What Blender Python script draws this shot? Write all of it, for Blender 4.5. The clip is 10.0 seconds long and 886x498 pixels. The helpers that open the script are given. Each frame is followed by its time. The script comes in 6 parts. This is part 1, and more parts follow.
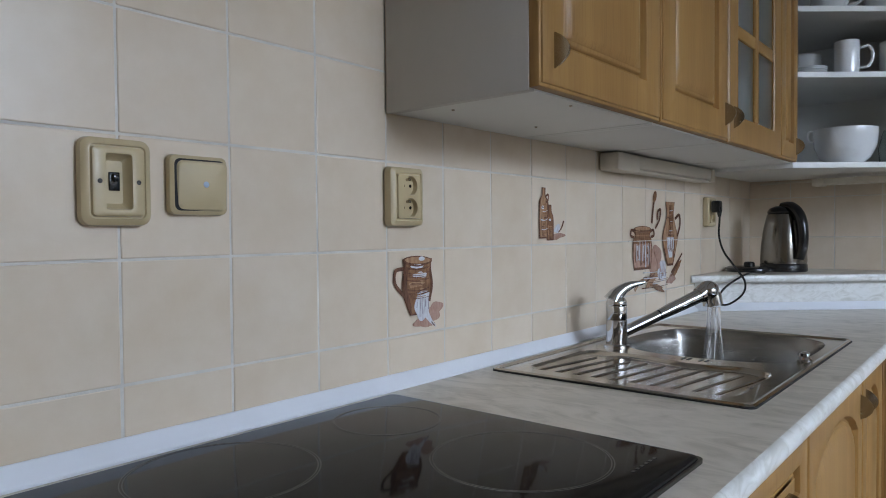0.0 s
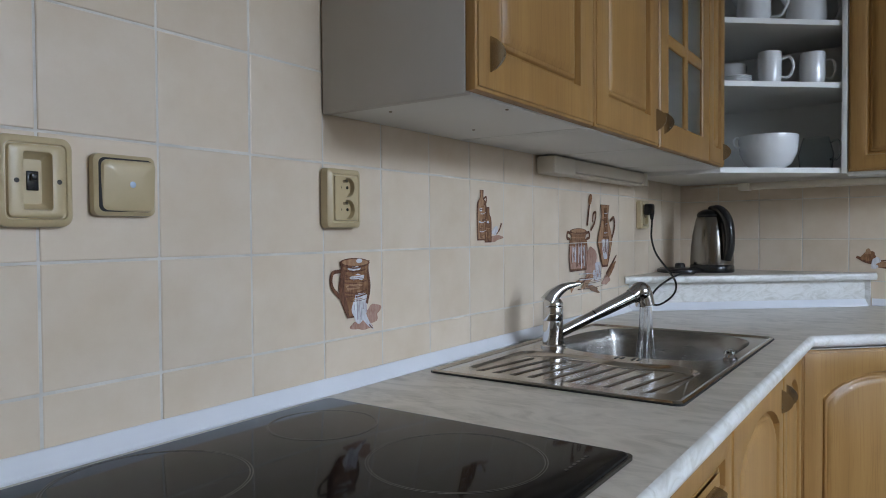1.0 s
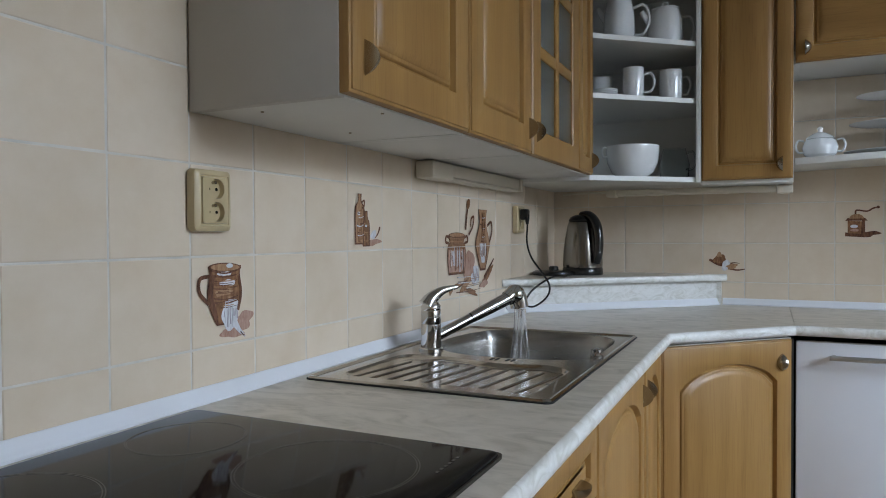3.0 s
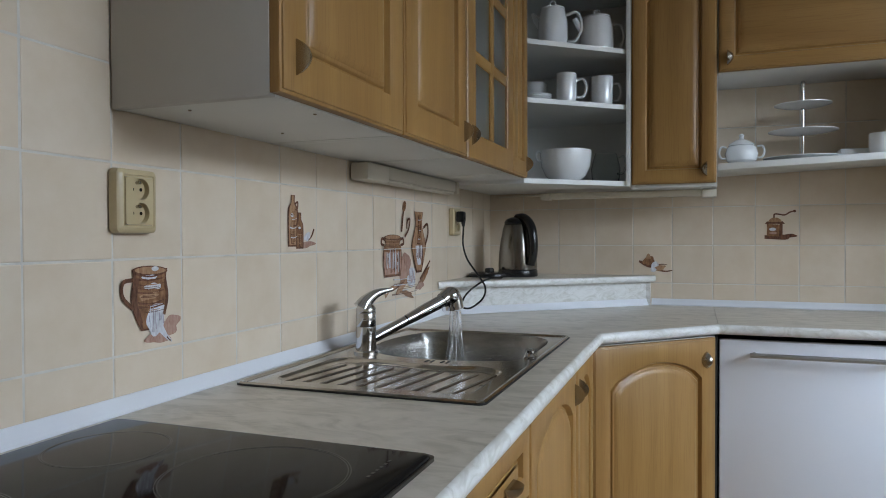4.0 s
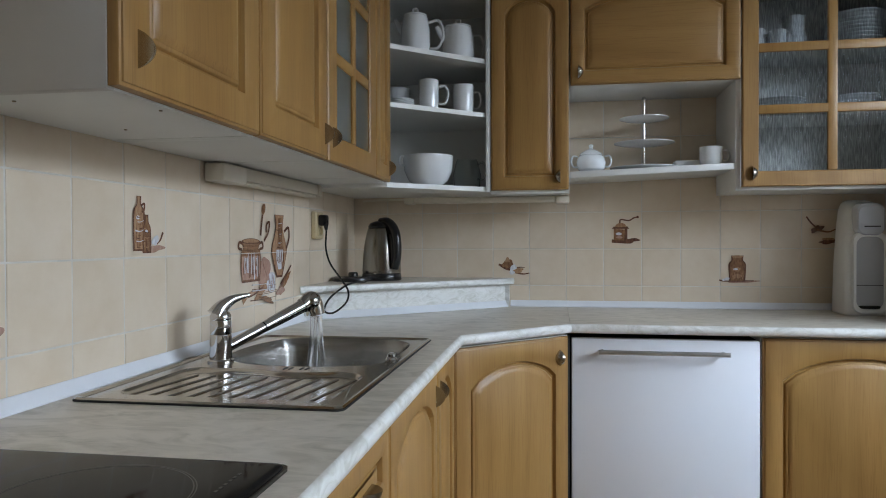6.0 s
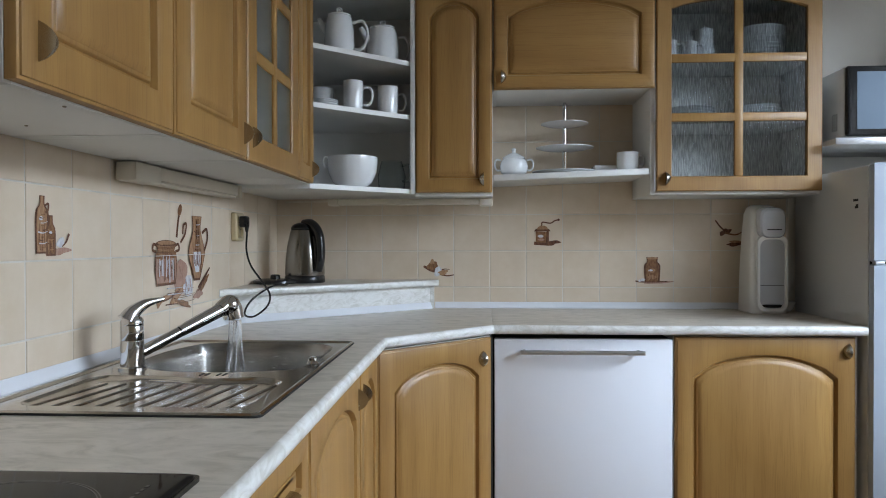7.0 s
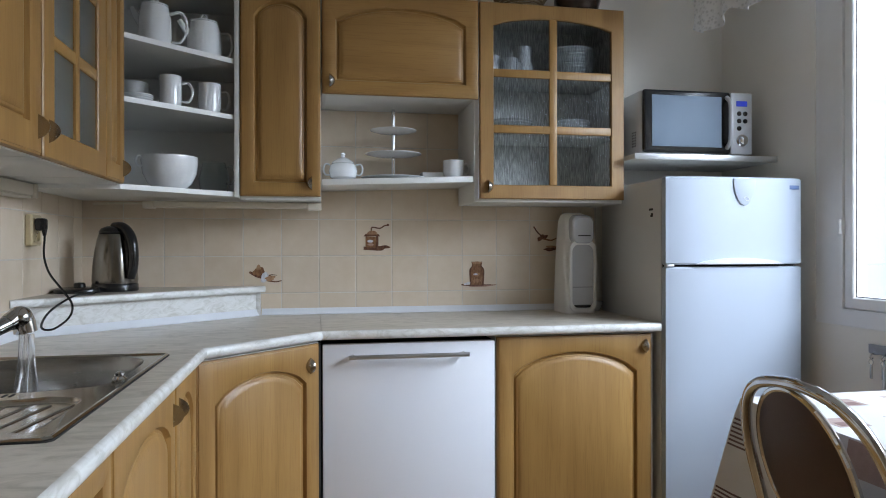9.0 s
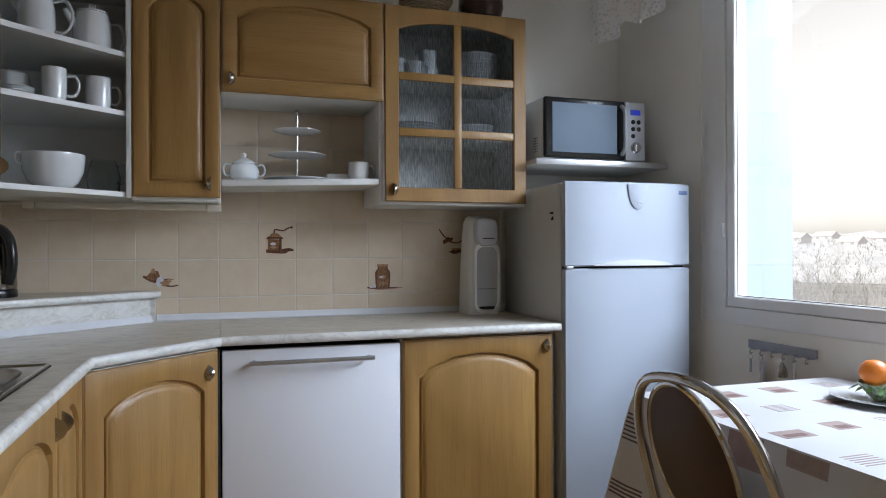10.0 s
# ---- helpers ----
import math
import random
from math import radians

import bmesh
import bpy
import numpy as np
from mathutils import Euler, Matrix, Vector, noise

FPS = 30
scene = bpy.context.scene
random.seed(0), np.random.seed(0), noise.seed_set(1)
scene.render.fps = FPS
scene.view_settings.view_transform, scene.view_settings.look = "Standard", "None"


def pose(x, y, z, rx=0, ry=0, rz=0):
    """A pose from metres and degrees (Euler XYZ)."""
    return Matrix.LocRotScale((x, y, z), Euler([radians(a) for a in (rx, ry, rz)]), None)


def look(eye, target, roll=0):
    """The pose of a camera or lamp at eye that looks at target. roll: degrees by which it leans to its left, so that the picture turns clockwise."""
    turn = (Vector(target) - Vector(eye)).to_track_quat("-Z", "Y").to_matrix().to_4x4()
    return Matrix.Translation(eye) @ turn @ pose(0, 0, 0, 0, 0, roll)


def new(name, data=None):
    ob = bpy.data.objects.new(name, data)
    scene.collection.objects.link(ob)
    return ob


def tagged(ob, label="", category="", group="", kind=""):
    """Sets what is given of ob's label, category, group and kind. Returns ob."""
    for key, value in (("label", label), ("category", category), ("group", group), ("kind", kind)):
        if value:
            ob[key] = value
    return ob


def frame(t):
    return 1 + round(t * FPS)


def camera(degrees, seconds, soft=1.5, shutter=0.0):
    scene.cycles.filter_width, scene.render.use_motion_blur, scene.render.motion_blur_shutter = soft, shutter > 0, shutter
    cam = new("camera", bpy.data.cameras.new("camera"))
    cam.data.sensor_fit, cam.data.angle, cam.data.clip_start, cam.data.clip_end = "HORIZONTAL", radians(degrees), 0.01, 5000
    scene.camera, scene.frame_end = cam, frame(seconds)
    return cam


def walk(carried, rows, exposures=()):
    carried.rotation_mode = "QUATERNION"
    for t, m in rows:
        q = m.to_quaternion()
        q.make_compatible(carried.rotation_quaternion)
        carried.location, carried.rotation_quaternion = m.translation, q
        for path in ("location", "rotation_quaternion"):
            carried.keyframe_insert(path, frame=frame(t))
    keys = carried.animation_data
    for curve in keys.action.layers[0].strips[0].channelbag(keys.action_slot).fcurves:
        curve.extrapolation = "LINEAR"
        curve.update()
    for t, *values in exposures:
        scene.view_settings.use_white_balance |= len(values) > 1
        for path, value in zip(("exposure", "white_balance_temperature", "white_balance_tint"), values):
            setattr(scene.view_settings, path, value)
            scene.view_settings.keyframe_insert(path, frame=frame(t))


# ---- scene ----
cam = camera(65.9, 10.0, soft=1.0)

PATH = [
    (0, (0.82, -2.89, 1.151), (-0.465, -1.358, 1.102), -0.5),
    (0.5, (0.823, -2.886, 1.152), (-0.394, -1.3, 1.104), -0.5),
    (1, (0.825, -2.885, 1.152), (-0.325, -1.249, 1.106), -0.4),
    (1.5, (0.828, -2.883, 1.152), (-0.253, -1.201, 1.108), -0.3),
    (2, (0.83, -2.881, 1.152), (-0.183, -1.157, 1.111), -0.3),
    (2.5, (0.833, -2.878, 1.152), (-0.104, -1.112, 1.113), -0.3),
    (4, (0.843, -2.871, 1.153), (0.149, -0.996, 1.121), -0.2),
    (4.5, (0.847, -2.87, 1.153), (0.243, -0.963, 1.123), -0.2),
    (5, (0.851, -2.868, 1.152), (0.333, -0.937, 1.126), -0.2),
    (5.5, (0.854, -2.866, 1.152), (0.435, -0.91, 1.129), -0.2),
    (7, (0.868, -2.865, 1.155), (0.757, -0.868, 1.137), -0.1),
    (7.5, (0.875, -2.866, 1.155), (0.895, -0.866, 1.141), -0.1),
    (8, (0.876, -2.865, 1.157), (1.024, -0.871, 1.145), -0.1),
    (8.5, (0.881, -2.865, 1.155), (1.134, -0.881, 1.147), -0.1),
    (9, (0.889, -2.866, 1.156), (1.257, -0.9, 1.151), -0.1),
    (9.5, (0.892, -2.866, 1.155), (1.384, -0.927, 1.154), -0.1),
    (10, (0.901, -2.868, 1.156), (1.527, -0.969, 1.158), -0.2),
]
walk(cam, [(t, look(eye, target, roll)) for t, eye, target, roll in PATH],
     [(0.0, 0.86, 6500, 10), (2.5, 0.82, 6680, 8), (5.5, 0.80, 6820, 7), (7.0, 1.08, 6800, 8), (9.5, 1.06, 6880, 10), (10.0, 0.79, 6920, 11)])

# ---- world and light ----
world = bpy.data.worlds.new("overcast_day")
scene.world = world
world.use_nodes = True
wn = world.node_tree
sky = wn.nodes.new("ShaderNodeTexSky")
sky.sky_type, sky.sun_disc = "NISHITA", False
sky.sun_elevation, sky.sun_rotation = radians(40), radians(-79)
sky.air_density, sky.dust_density = 1.0, 1.4
haze = wn.nodes.new("ShaderNodeHueSaturation")
haze.inputs["Saturation"].default_value, haze.inputs["Value"].default_value = 0.12, 1.2
wn.links.new(sky.outputs[0], haze.inputs["Color"])
wn.links.new(haze.outputs[0], wn.nodes["Background"].inputs[0])
wn.nodes["Background"].inputs[1].default_value = 0.12

sun = new("sun", bpy.data.lights.new("sun", "SUN"))
sun.data.energy, sun.data.angle, sun.data.color = 1.5, radians(14), (1.0, 0.96, 0.9)
sun.matrix_world = look((-40, 8, 33.6), (0, 0, 0))

window_sky = new("window_sky_light", bpy.data.lights.new("window_sky_light", "AREA"))
window_sky.data.shape, window_sky.data.size, window_sky.data.size_y = "RECTANGLE", 2.2, 1.5
window_sky.data.energy, window_sky.data.color = 102, (0.63, 0.775, 1.0)
window_sky.matrix_world = look((3.80, -2.3, 2.58), (1.2, -2.2, 0.4))


# ---- materials ----
def node_mat(name, base, rough=0.5, metal=0.0, spread=0.08, scale=(6, 6, 6), bump=0.0, bump_scale=60.0,
             dark=None, coat=0.0, per_object=0.0, fine=0.0, even=False):
    """A surface with slow colour drift between base and dark, fine grain and relief."""
    m = bpy.data.materials.new(name)
    m.use_nodes = True
    nt = m.node_tree
    b = nt.nodes["Principled BSDF"]
    co = nt.nodes.new("ShaderNodeTexCoord")
    mp = nt.nodes.new("ShaderNodeMapping")
    mp.inputs["Scale"].default_value = scale
    nt.links.new(co.outputs["Object"], mp.inputs["Vector"])
    n1 = nt.nodes.new("ShaderNodeTexNoise")
    n1.inputs["Scale"].default_value, n1.inputs["Detail"].default_value = 1.0, 6.0
    n1.inputs["Roughness"].default_value = 0.6
    nt.links.new(mp.outputs[0], n1.inputs["Vector"])
    info = nt.nodes.new("ShaderNodeObjectInfo")
    if per_object:
        n1.noise_dimensions = "4D"
        mul = nt.nodes.new("ShaderNodeMath")
        mul.operation = "MULTIPLY"
        mul.inputs[1].default_value = 40.0
        nt.links.new(info.outputs["Random"], mul.inputs[0])
        nt.links.new(mul.outputs[0], n1.inputs["W"])
    ramp = nt.nodes.new("ShaderNodeValToRGB")
    d = dark or tuple(c * (1 - spread * 2) for c in base)
    ramp.color_ramp.elements[0].position, ramp.color_ramp.elements[1].position = 0.32, 0.68
    ramp.color_ramp.elements[0].color, ramp.color_ramp.elements[1].color = (*d, 1), (*base, 1)
    nt.links.new(n1.outputs[0], ramp.inputs[0])
    col = ramp.outputs[0]
    n2 = nt.nodes.new("ShaderNodeTexNoise")
    n2.inputs["Scale"].default_value, n2.inputs["Detail"].default_value = bump_scale, 4.0
    nt.links.new(co.outputs["Object"], n2.inputs["Vector"])
    if fine:
        mix = nt.nodes.new("ShaderNodeMix")
        mix.data_type, mix.blend_type = "RGBA", "MULTIPLY"
        mix.inputs[0].default_value = fine
        nt.links.new(col, mix.inputs[6])
        r2 = nt.nodes.new("ShaderNodeValToRGB")
        r2.color_ramp.elements[0].position, r2.color_ramp.elements[1].position = 0.35, 0.6
        r2.color_ramp.elements[0].color, r2.color_ramp.elements[1].color = (0.6, 0.6, 0.6, 1), (1, 1, 1, 1)
        nt.links.new(n2.outputs[0], r2.inputs[0])
        nt.links.new(r2.outputs[0], mix.inputs[7])
        col = mix.outputs[2]
    if per_object:
        hsv = nt.nodes.new("ShaderNodeHueSaturation")
        mr = nt.nodes.new("ShaderNodeMapRange")
        mr.inputs[3].default_value, mr.inputs[4].default_value = 1 - per_object, 1 + per_object
        nt.links.new(info.outputs["Random"], mr.inputs[0])
        nt.links.new(mr.outputs[0], hsv.inputs["Value"])
        nt.links.new(col, hsv.inputs["Color"])
        col = hsv.outputs[0]
    nt.links.new(col, b.inputs["Base Color"])
    b.inputs["Metallic"].default_value = metal
    rr = nt.nodes.new("ShaderNodeMapRange")
    rr.inputs[3].default_value, rr.inputs[4].default_value = (rough * 0.98, rough * 1.02) if even else (rough * 0.82, min(1, rough * 1.18))
    nt.links.new(n1.outputs[0], rr.inputs[0])
    nt.links.new(rr.outputs[0], b.inputs["Roughness"])
    b.inputs["Coat Weight"].default_value = coat
    if bump:
        bp = nt.nodes.new("ShaderNodeBump")
        bp.inputs["Strength"].default_value, bp.inputs["Distance"].default_value = bump, 0.002
        nt.links.new(n2.outputs[0], bp.inputs["Height"])
        nt.links.new(bp.outputs[0], b.inputs["Normal"])
    return m


def wood_mat(name, base, dark, axis="z", rough=0.42):
    """Oak-look foil: long streaks along one axis, pores and a slow drift."""
    m = bpy.data.materials.new(name)
    m.use_nodes = True
    nt = m.node_tree
    b = nt.nodes["Principled BSDF"]
    co = nt.nodes.new("ShaderNodeTexCoord")
    info = nt.nodes.new("ShaderNodeObjectInfo")
    add = nt.nodes.new("ShaderNodeVectorMath")
    nt.links.new(co.outputs["Object"], add.inputs[0])
    nt.links.new(info.outputs["Random"], add.inputs[1])
    stretch = {"z": (14, 14, 1.1), "x": (1.1, 14, 14)}[axis]
    pores = {"z": (260, 260, 9), "x": (9, 260, 260)}[axis]
    outs = []
    for sc, det in ((stretch, 5), (pores, 2)):
        mp = nt.nodes.new("ShaderNodeMapping")
        mp.inputs["Scale"].default_value = sc
        nt.links.new(add.outputs[0], mp.inputs[0])
        n = nt.nodes.new("ShaderNodeTexNoise")
        n.inputs["Scale"].default_value, n.inputs["Detail"].default_value = 1.0, det
        n.inputs["Distortion"].default_value = 0.6
        nt.links.new(mp.outputs[0], n.inputs["Vector"])
        outs.append(n)
    ramp = nt.nodes.new("ShaderNodeValToRGB")
    ramp.color_ramp.elements[0].position, ramp.color_ramp.elements[1].position = 0.3, 0.72
    ramp.color_ramp.elements[0].color, ramp.color_ramp.elements[1].color = (*dark, 1), (*base, 1)
    nt.links.new(outs[0].outputs[0], ramp.inputs[0])
    r2 = nt.nodes.new("ShaderNodeValToRGB")
    r2.color_ramp.elements[0].position, r2.color_ramp.elements[1].position = 0.3, 0.5
    r2.color_ramp.elements[0].color, r2.color_ramp.elements[1].color = (0.72, 0.66, 0.6, 1), (1, 1, 1, 1)
    nt.links.new(outs[1].outputs[0], r2.inputs[0])
    mix = nt.nodes.new("ShaderNodeMix")
    mix.data_type, mix.blend_type = "RGBA", "MULTIPLY"
    mix.inputs[0].default_value = 0.45
    nt.links.new(ramp.outputs[0], mix.inputs[6])
    nt.links.new(r2.outputs[0], mix.inputs[7])
    nt.links.new(mix.outputs[2], b.inputs["Base Color"])
    b.inputs["Roughness"].default_value = rough
    b.inputs["Specular IOR Level"].default_value = 0.5
    bp = nt.nodes.new("ShaderNodeBump")
    bp.inputs["Strength"].default_value, bp.inputs["Distance"].default_value = 0.15, 0.001
    nt.links.new(outs[1].outputs[0], bp.inputs["Height"])
    nt.links.new(bp.outputs[0], b.inputs["Normal"])
    return m


def marble_mat(name, base, vein, scale, turn, amount=0.6):
    """Laminate printed with slanting soft marble streaks."""
    m = bpy.data.materials.new(name)
    m.use_nodes = True
    nt = m.node_tree
    b = nt.nodes["Principled BSDF"]
    co = nt.nodes.new("ShaderNodeTexCoord")
    mp = nt.nodes.new("ShaderNodeMapping")
    mp.inputs["Rotation"].default_value, mp.inputs["Scale"].default_value = turn, scale
    nt.links.new(co.outputs["Object"], mp.inputs[0])
    n = nt.nodes.new("ShaderNodeTexNoise")
    n.inputs["Scale"].default_value, n.inputs["Detail"].default_value, n.inputs["Distortion"].default_value = 1.0, 8, 1.8
    n.inputs["Roughness"].default_value = 0.62
    nt.links.new(mp.outputs[0], n.inputs["Vector"])
    ramp = nt.nodes.new("ShaderNodeValToRGB")
    e = ramp.color_ramp.elements
    e[0].position, e[1].position = 0.36, 0.6
    e[0].color, e[1].color = (*vein, 1), (*base, 1)
    mid = e.new(0.48)
    mid.color = (*[v + (c - v) * amount for v, c in zip(vein, base)], 1)
    nt.links.new(n.outputs[0], ramp.inputs[0])
    nt.links.new(ramp.outputs[0], b.inputs["Base Color"])
    b.inputs["Roughness"].default_value = 0.3
    n2 = nt.nodes.new("ShaderNodeTexNoise")
    n2.inputs["Scale"].default_value = 350
    nt.links.new(co.outputs["Object"], n2.inputs["Vector"])
    bp = nt.nodes.new("ShaderNodeBump")
    bp.inputs["Strength"].default_value, bp.inputs["Distance"].default_value = 0.08, 0.001
    nt.links.new(n2.outputs[0], bp.inputs["Height"])
    nt.links.new(bp.outputs[0], b.inputs["Normal"])
    return m


def glass_mat(name, tint, rough, streak=0.0):
    m = bpy.data.materials.new(name)
    m.use_nodes = True
    nt = m.node_tree
    b = nt.nodes["Principled BSDF"]
    b.inputs["Base Color"].default_value = (*tint, 1)
    b.inputs["Roughness"].default_value, b.inputs["Transmission Weight"].default_value = rough, 1.0
    b.inputs["IOR"].default_value = 1.45
    if streak:
        co = nt.nodes.new("ShaderNodeTexCoord")
        mp = nt.nodes.new("ShaderNodeMapping")
        mp.inputs["Scale"].default_value = (260, 260, 26)
        n = nt.nodes.new("ShaderNodeTexNoise")
        n.inputs["Scale"].default_value, n.inputs["Detail"].default_value = 1.0, 2
        bp = nt.nodes.new("ShaderNodeBump")
        bp.inputs["Strength"].default_value, bp.inputs["Distance"].default_value = streak, 0.004
        nt.links.new(co.outputs["Object"], mp.inputs[0])
        nt.links.new(mp.outputs[0], n.inputs["Vector"])
        nt.links.new(n.outputs[0], bp.inputs["Height"])
        nt.links.new(bp.outputs[0], b.inputs["Normal"])
        r = nt.nodes.new("ShaderNodeValToRGB")
        r.color_ramp.elements[0].position, r.color_ramp.elements[1].position = 0.42, 0.62
        r.color_ramp.elements[0].color, r.color_ramp.elements[1].color = (*[c * 0.58 for c in tint], 1), (*tint, 1)
        nt.links.new(n.outputs[0], r.inputs[0])
        nt.links.new(r.outputs[0], b.inputs["Base Color"])
    return m


def brushed_mat(name, base, rough, scale):
    m = node_mat(name, base, rough, 1.0, 0.06, scale, 0.0)
    return m


TILE = node_mat("glazed_tile", (0.685, 0.575, 0.45), 0.3, 0, 0.05, (11, 11, 11), 0.14, 25, per_object=0.03, dark=(0.63, 0.508, 0.372))
GROUT = node_mat("grout", (0.70, 0.65, 0.585), 0.85, 0, 0.1, (20, 20, 20), 0.3, 200)
PAINT = node_mat("wall_paint", (0.84, 0.79, 0.71), 0.75, 0, 0.03, (2, 2, 2), 0.15, 120)
PAINTF = node_mat("beige_paint", (0.60, 0.50, 0.36), 0.75, 0, 0.05, (2, 2, 2), 0.15, 120)
CEIL = node_mat("ceiling_paint", (0.72, 0.70, 0.66), 0.8, 0, 0.02, (2, 2, 2), 0.1, 120)
FLOOR = wood_mat("floor_laminate", (0.46, 0.31, 0.15), (0.33, 0.20, 0.09), "x", 0.4)
OAK = wood_mat("oak_foil", (0.365, 0.203, 0.062), (0.275, 0.141, 0.040))
OAK_X = wood_mat("oak_foil_across", (0.365, 0.203, 0.062), (0.275, 0.141, 0.040), "x")
CARCASS = node_mat("white_board", (0.72, 0.71, 0.68), 0.4, 0, 0.03, (4, 4, 4), 0.06, 300)
GREYSIDE = node_mat("grey_side_board", (0.52, 0.49, 0.455), 0.45, 0, 0.03, (4, 4, 4), 0.06, 300)
WORKTOP = marble_mat("marble_laminate", (0.62, 0.56, 0.475), (0.42, 0.37, 0.295), (8, 17, 8), (0, 0, radians(24)))
EDGE = marble_mat("marble_laminate_edge", (0.73, 0.72, 0.69), (0.56, 0.54, 0.49), (16, 16, 30), (radians(30), radians(35), 0))
TRIMW = node_mat("white_plastic_trim", (0.74, 0.75, 0.78), 0.35, 0, 0.03, (8, 8, 8))
WINFRAME = node_mat("white_window_plastic", (0.80, 0.775, 0.74), 0.35, 0, 0.03, (8, 8, 8))
CREAM = node_mat("cream_plastic", (0.52, 0.41, 0.235), 0.32, 0, 0.05, (12, 12, 12), 0.05, 200, coat=0.2)
LAMPW = node_mat("ivory_plastic", (0.68, 0.61, 0.50), 0.4, 0, 0.04, (8, 8, 8))
HOBGLASS = node_mat("black_ceramic_glass", (0.010, 0.009, 0.009), 0.06, 0, 0.1, (5, 5, 5))
HOBGLASS.node_tree.nodes["Principled BSDF"].inputs["Specular IOR Level"].default_value = 0.06
TILE.node_tree.nodes["Principled BSDF"].inputs["Specular IOR Level"].default_value = 0.4
HOBRIM = node_mat("dark_steel_rim", (0.10, 0.095, 0.09), 0.25, 1.0, 0.1)
HOBRING = node_mat("hob_print", (0.045, 0.045, 0.045), 0.2, 0, 0.1)
STEEL = brushed_mat("brushed_steel", (0.52, 0.49, 0.45), 0.17, (6, 160, 6))
STEELBOWL = brushed_mat("satin_steel", (0.30, 0.29, 0.275), 0.26, (20, 20, 160))
CHROME = node_mat("chrome", (0.64, 0.64, 0.65), 0.05, 1.0, 0.03)
PEWTER = node_mat("aged_pewter", (0.46, 0.43, 0.385), 0.26, 1.0, 0.05, (30, 30, 30))
WHITEGOODS = node_mat("white_enamel", (0.78, 0.79, 0.83), 0.34, 0, 0.01, (3, 3, 3), 0.03, 260, even=True)
# white enamel dimmed and blued: cool sky light put into the doors' colour
FRIDGEDOOR = node_mat("sky_tinted_enamel", (0.41, 0.45, 0.51), 0.32, 0, 0.01, (3, 3, 3), 0.03, 260, even=True)
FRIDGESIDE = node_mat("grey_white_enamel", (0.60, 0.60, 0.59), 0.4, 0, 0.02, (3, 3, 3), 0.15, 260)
ALU = node_mat("satin_aluminium", (0.6, 0.6, 0.61), 0.33, 1.0, 0.05)
BLACK = node_mat("black_plastic", (0.012, 0.012, 0.013), 0.22, 0, 0.2)
DARK = node_mat("shadow_gap", (0.02, 0.018, 0.016), 0.7, 0, 0.2)
PORC = node_mat("white_porcelain", (0.78, 0.79, 0.79), 0.12, 0, 0.02, (10, 10, 10), coat=0.4)
# white render dimmed and blued in colour to offset light from window_sky_light
RENDERW = node_mat("dimmed_white_render", (0.42, 0.47, 0.53), 0.85, 0, 0.04, (3, 3, 3), 0.3, 90)
RIBGLASS = glass_mat("rain_glass", (0.86, 0.89, 0.90), 0.02, 0.3)
RIBGLASS.node_tree.nodes["Principled BSDF"].inputs["IOR"].default_value = 1.16
PANE = glass_mat("window_glass", (1, 1, 1), 0.0)
FROST = glass_mat("frosted_glass", (0.80, 0.85, 0.83), 0.32)
CLEAR = glass_mat("clear_glass", (0.86, 0.9, 0.9), 0.02)


# ---- mesh helpers ----
def origin_of(ob):
    p = Vector((0, 0, 0))
    while ob is not None:
        p = p + ob.location
        ob = ob.parent
    return p


def thing(name, at, label, category, group="", kind=""):
    ob = new(name)
    ob.empty_display_size = 0.05
    ob.location = at
    return tagged(ob, label, category, group, kind)


def part(name, bm, material, parent=None, label="", smooth=True, angle=35):
    me = bpy.data.meshes.new(name)
    if parent is not None:
        bmesh.ops.translate(bm, verts=bm.verts, vec=-origin_of(parent))
    bmesh.ops.recalc_face_normals(bm, faces=bm.faces)
    bm.to_mesh(me)
    bm.free()
    me.materials.append(material)
    if smooth:
        me.shade_smooth()
        me.set_sharp_from_angle(angle=radians(angle))
    ob = new(name, me)
    ob.parent = parent
    if label:
        tagged(ob, label)
    return ob


def solid(name, bm, material, label, category="", kind="", group=""):
    """A thing of one mesh, its origin at the foot of its middle."""
    lo = Vector([min(v.co[i] for v in bm.verts) for i in range(3)])
    hi = Vector([max(v.co[i] for v in bm.verts) for i in range(3)])
    at = Vector(((lo.x + hi.x) / 2, (lo.y + hi.y) / 2, lo.z))
    bmesh.ops.translate(bm, verts=bm.verts, vec=-at)
    ob = part(name, bm, material)
    ob.location = at
    return tagged(ob, label, category, group, kind)


def merge(bm, other, m=None):
    """Adds another bmesh, moved by m."""
    if m is not None:
        bmesh.ops.transform(other, matrix=m, verts=other.verts)
    made = {v: bm.verts.new(v.co) for v in other.verts}
    for f in other.faces:
        try:
            bm.faces.new([made[v] for v in f.verts])
        except ValueError:
            pass
    other.free()
    return bm


def box(x0, x1, y0, y1, z0, z1, bevel=0.0015, seg=2):
    bm = bmesh.new()
    bmesh.ops.create_cube(bm, size=1.0)
    bmesh.ops.scale(bm, vec=(x1 - x0, y1 - y0, z1 - z0), verts=bm.verts)
    bmesh.ops.translate(bm, vec=((x0 + x1) / 2, (y0 + y1) / 2, (z0 + z1) / 2), verts=bm.verts)
    if bevel:
        bmesh.ops.bevel(bm, geom=list(bm.edges), offset=bevel, segments=seg, affect="EDGES", profile=0.5)
    return bm


def boxes(*rows, bevel=0.0015):
    bm = bmesh.new()
    for r in rows:
        merge(bm, box(*r, bevel=bevel))
    return bm


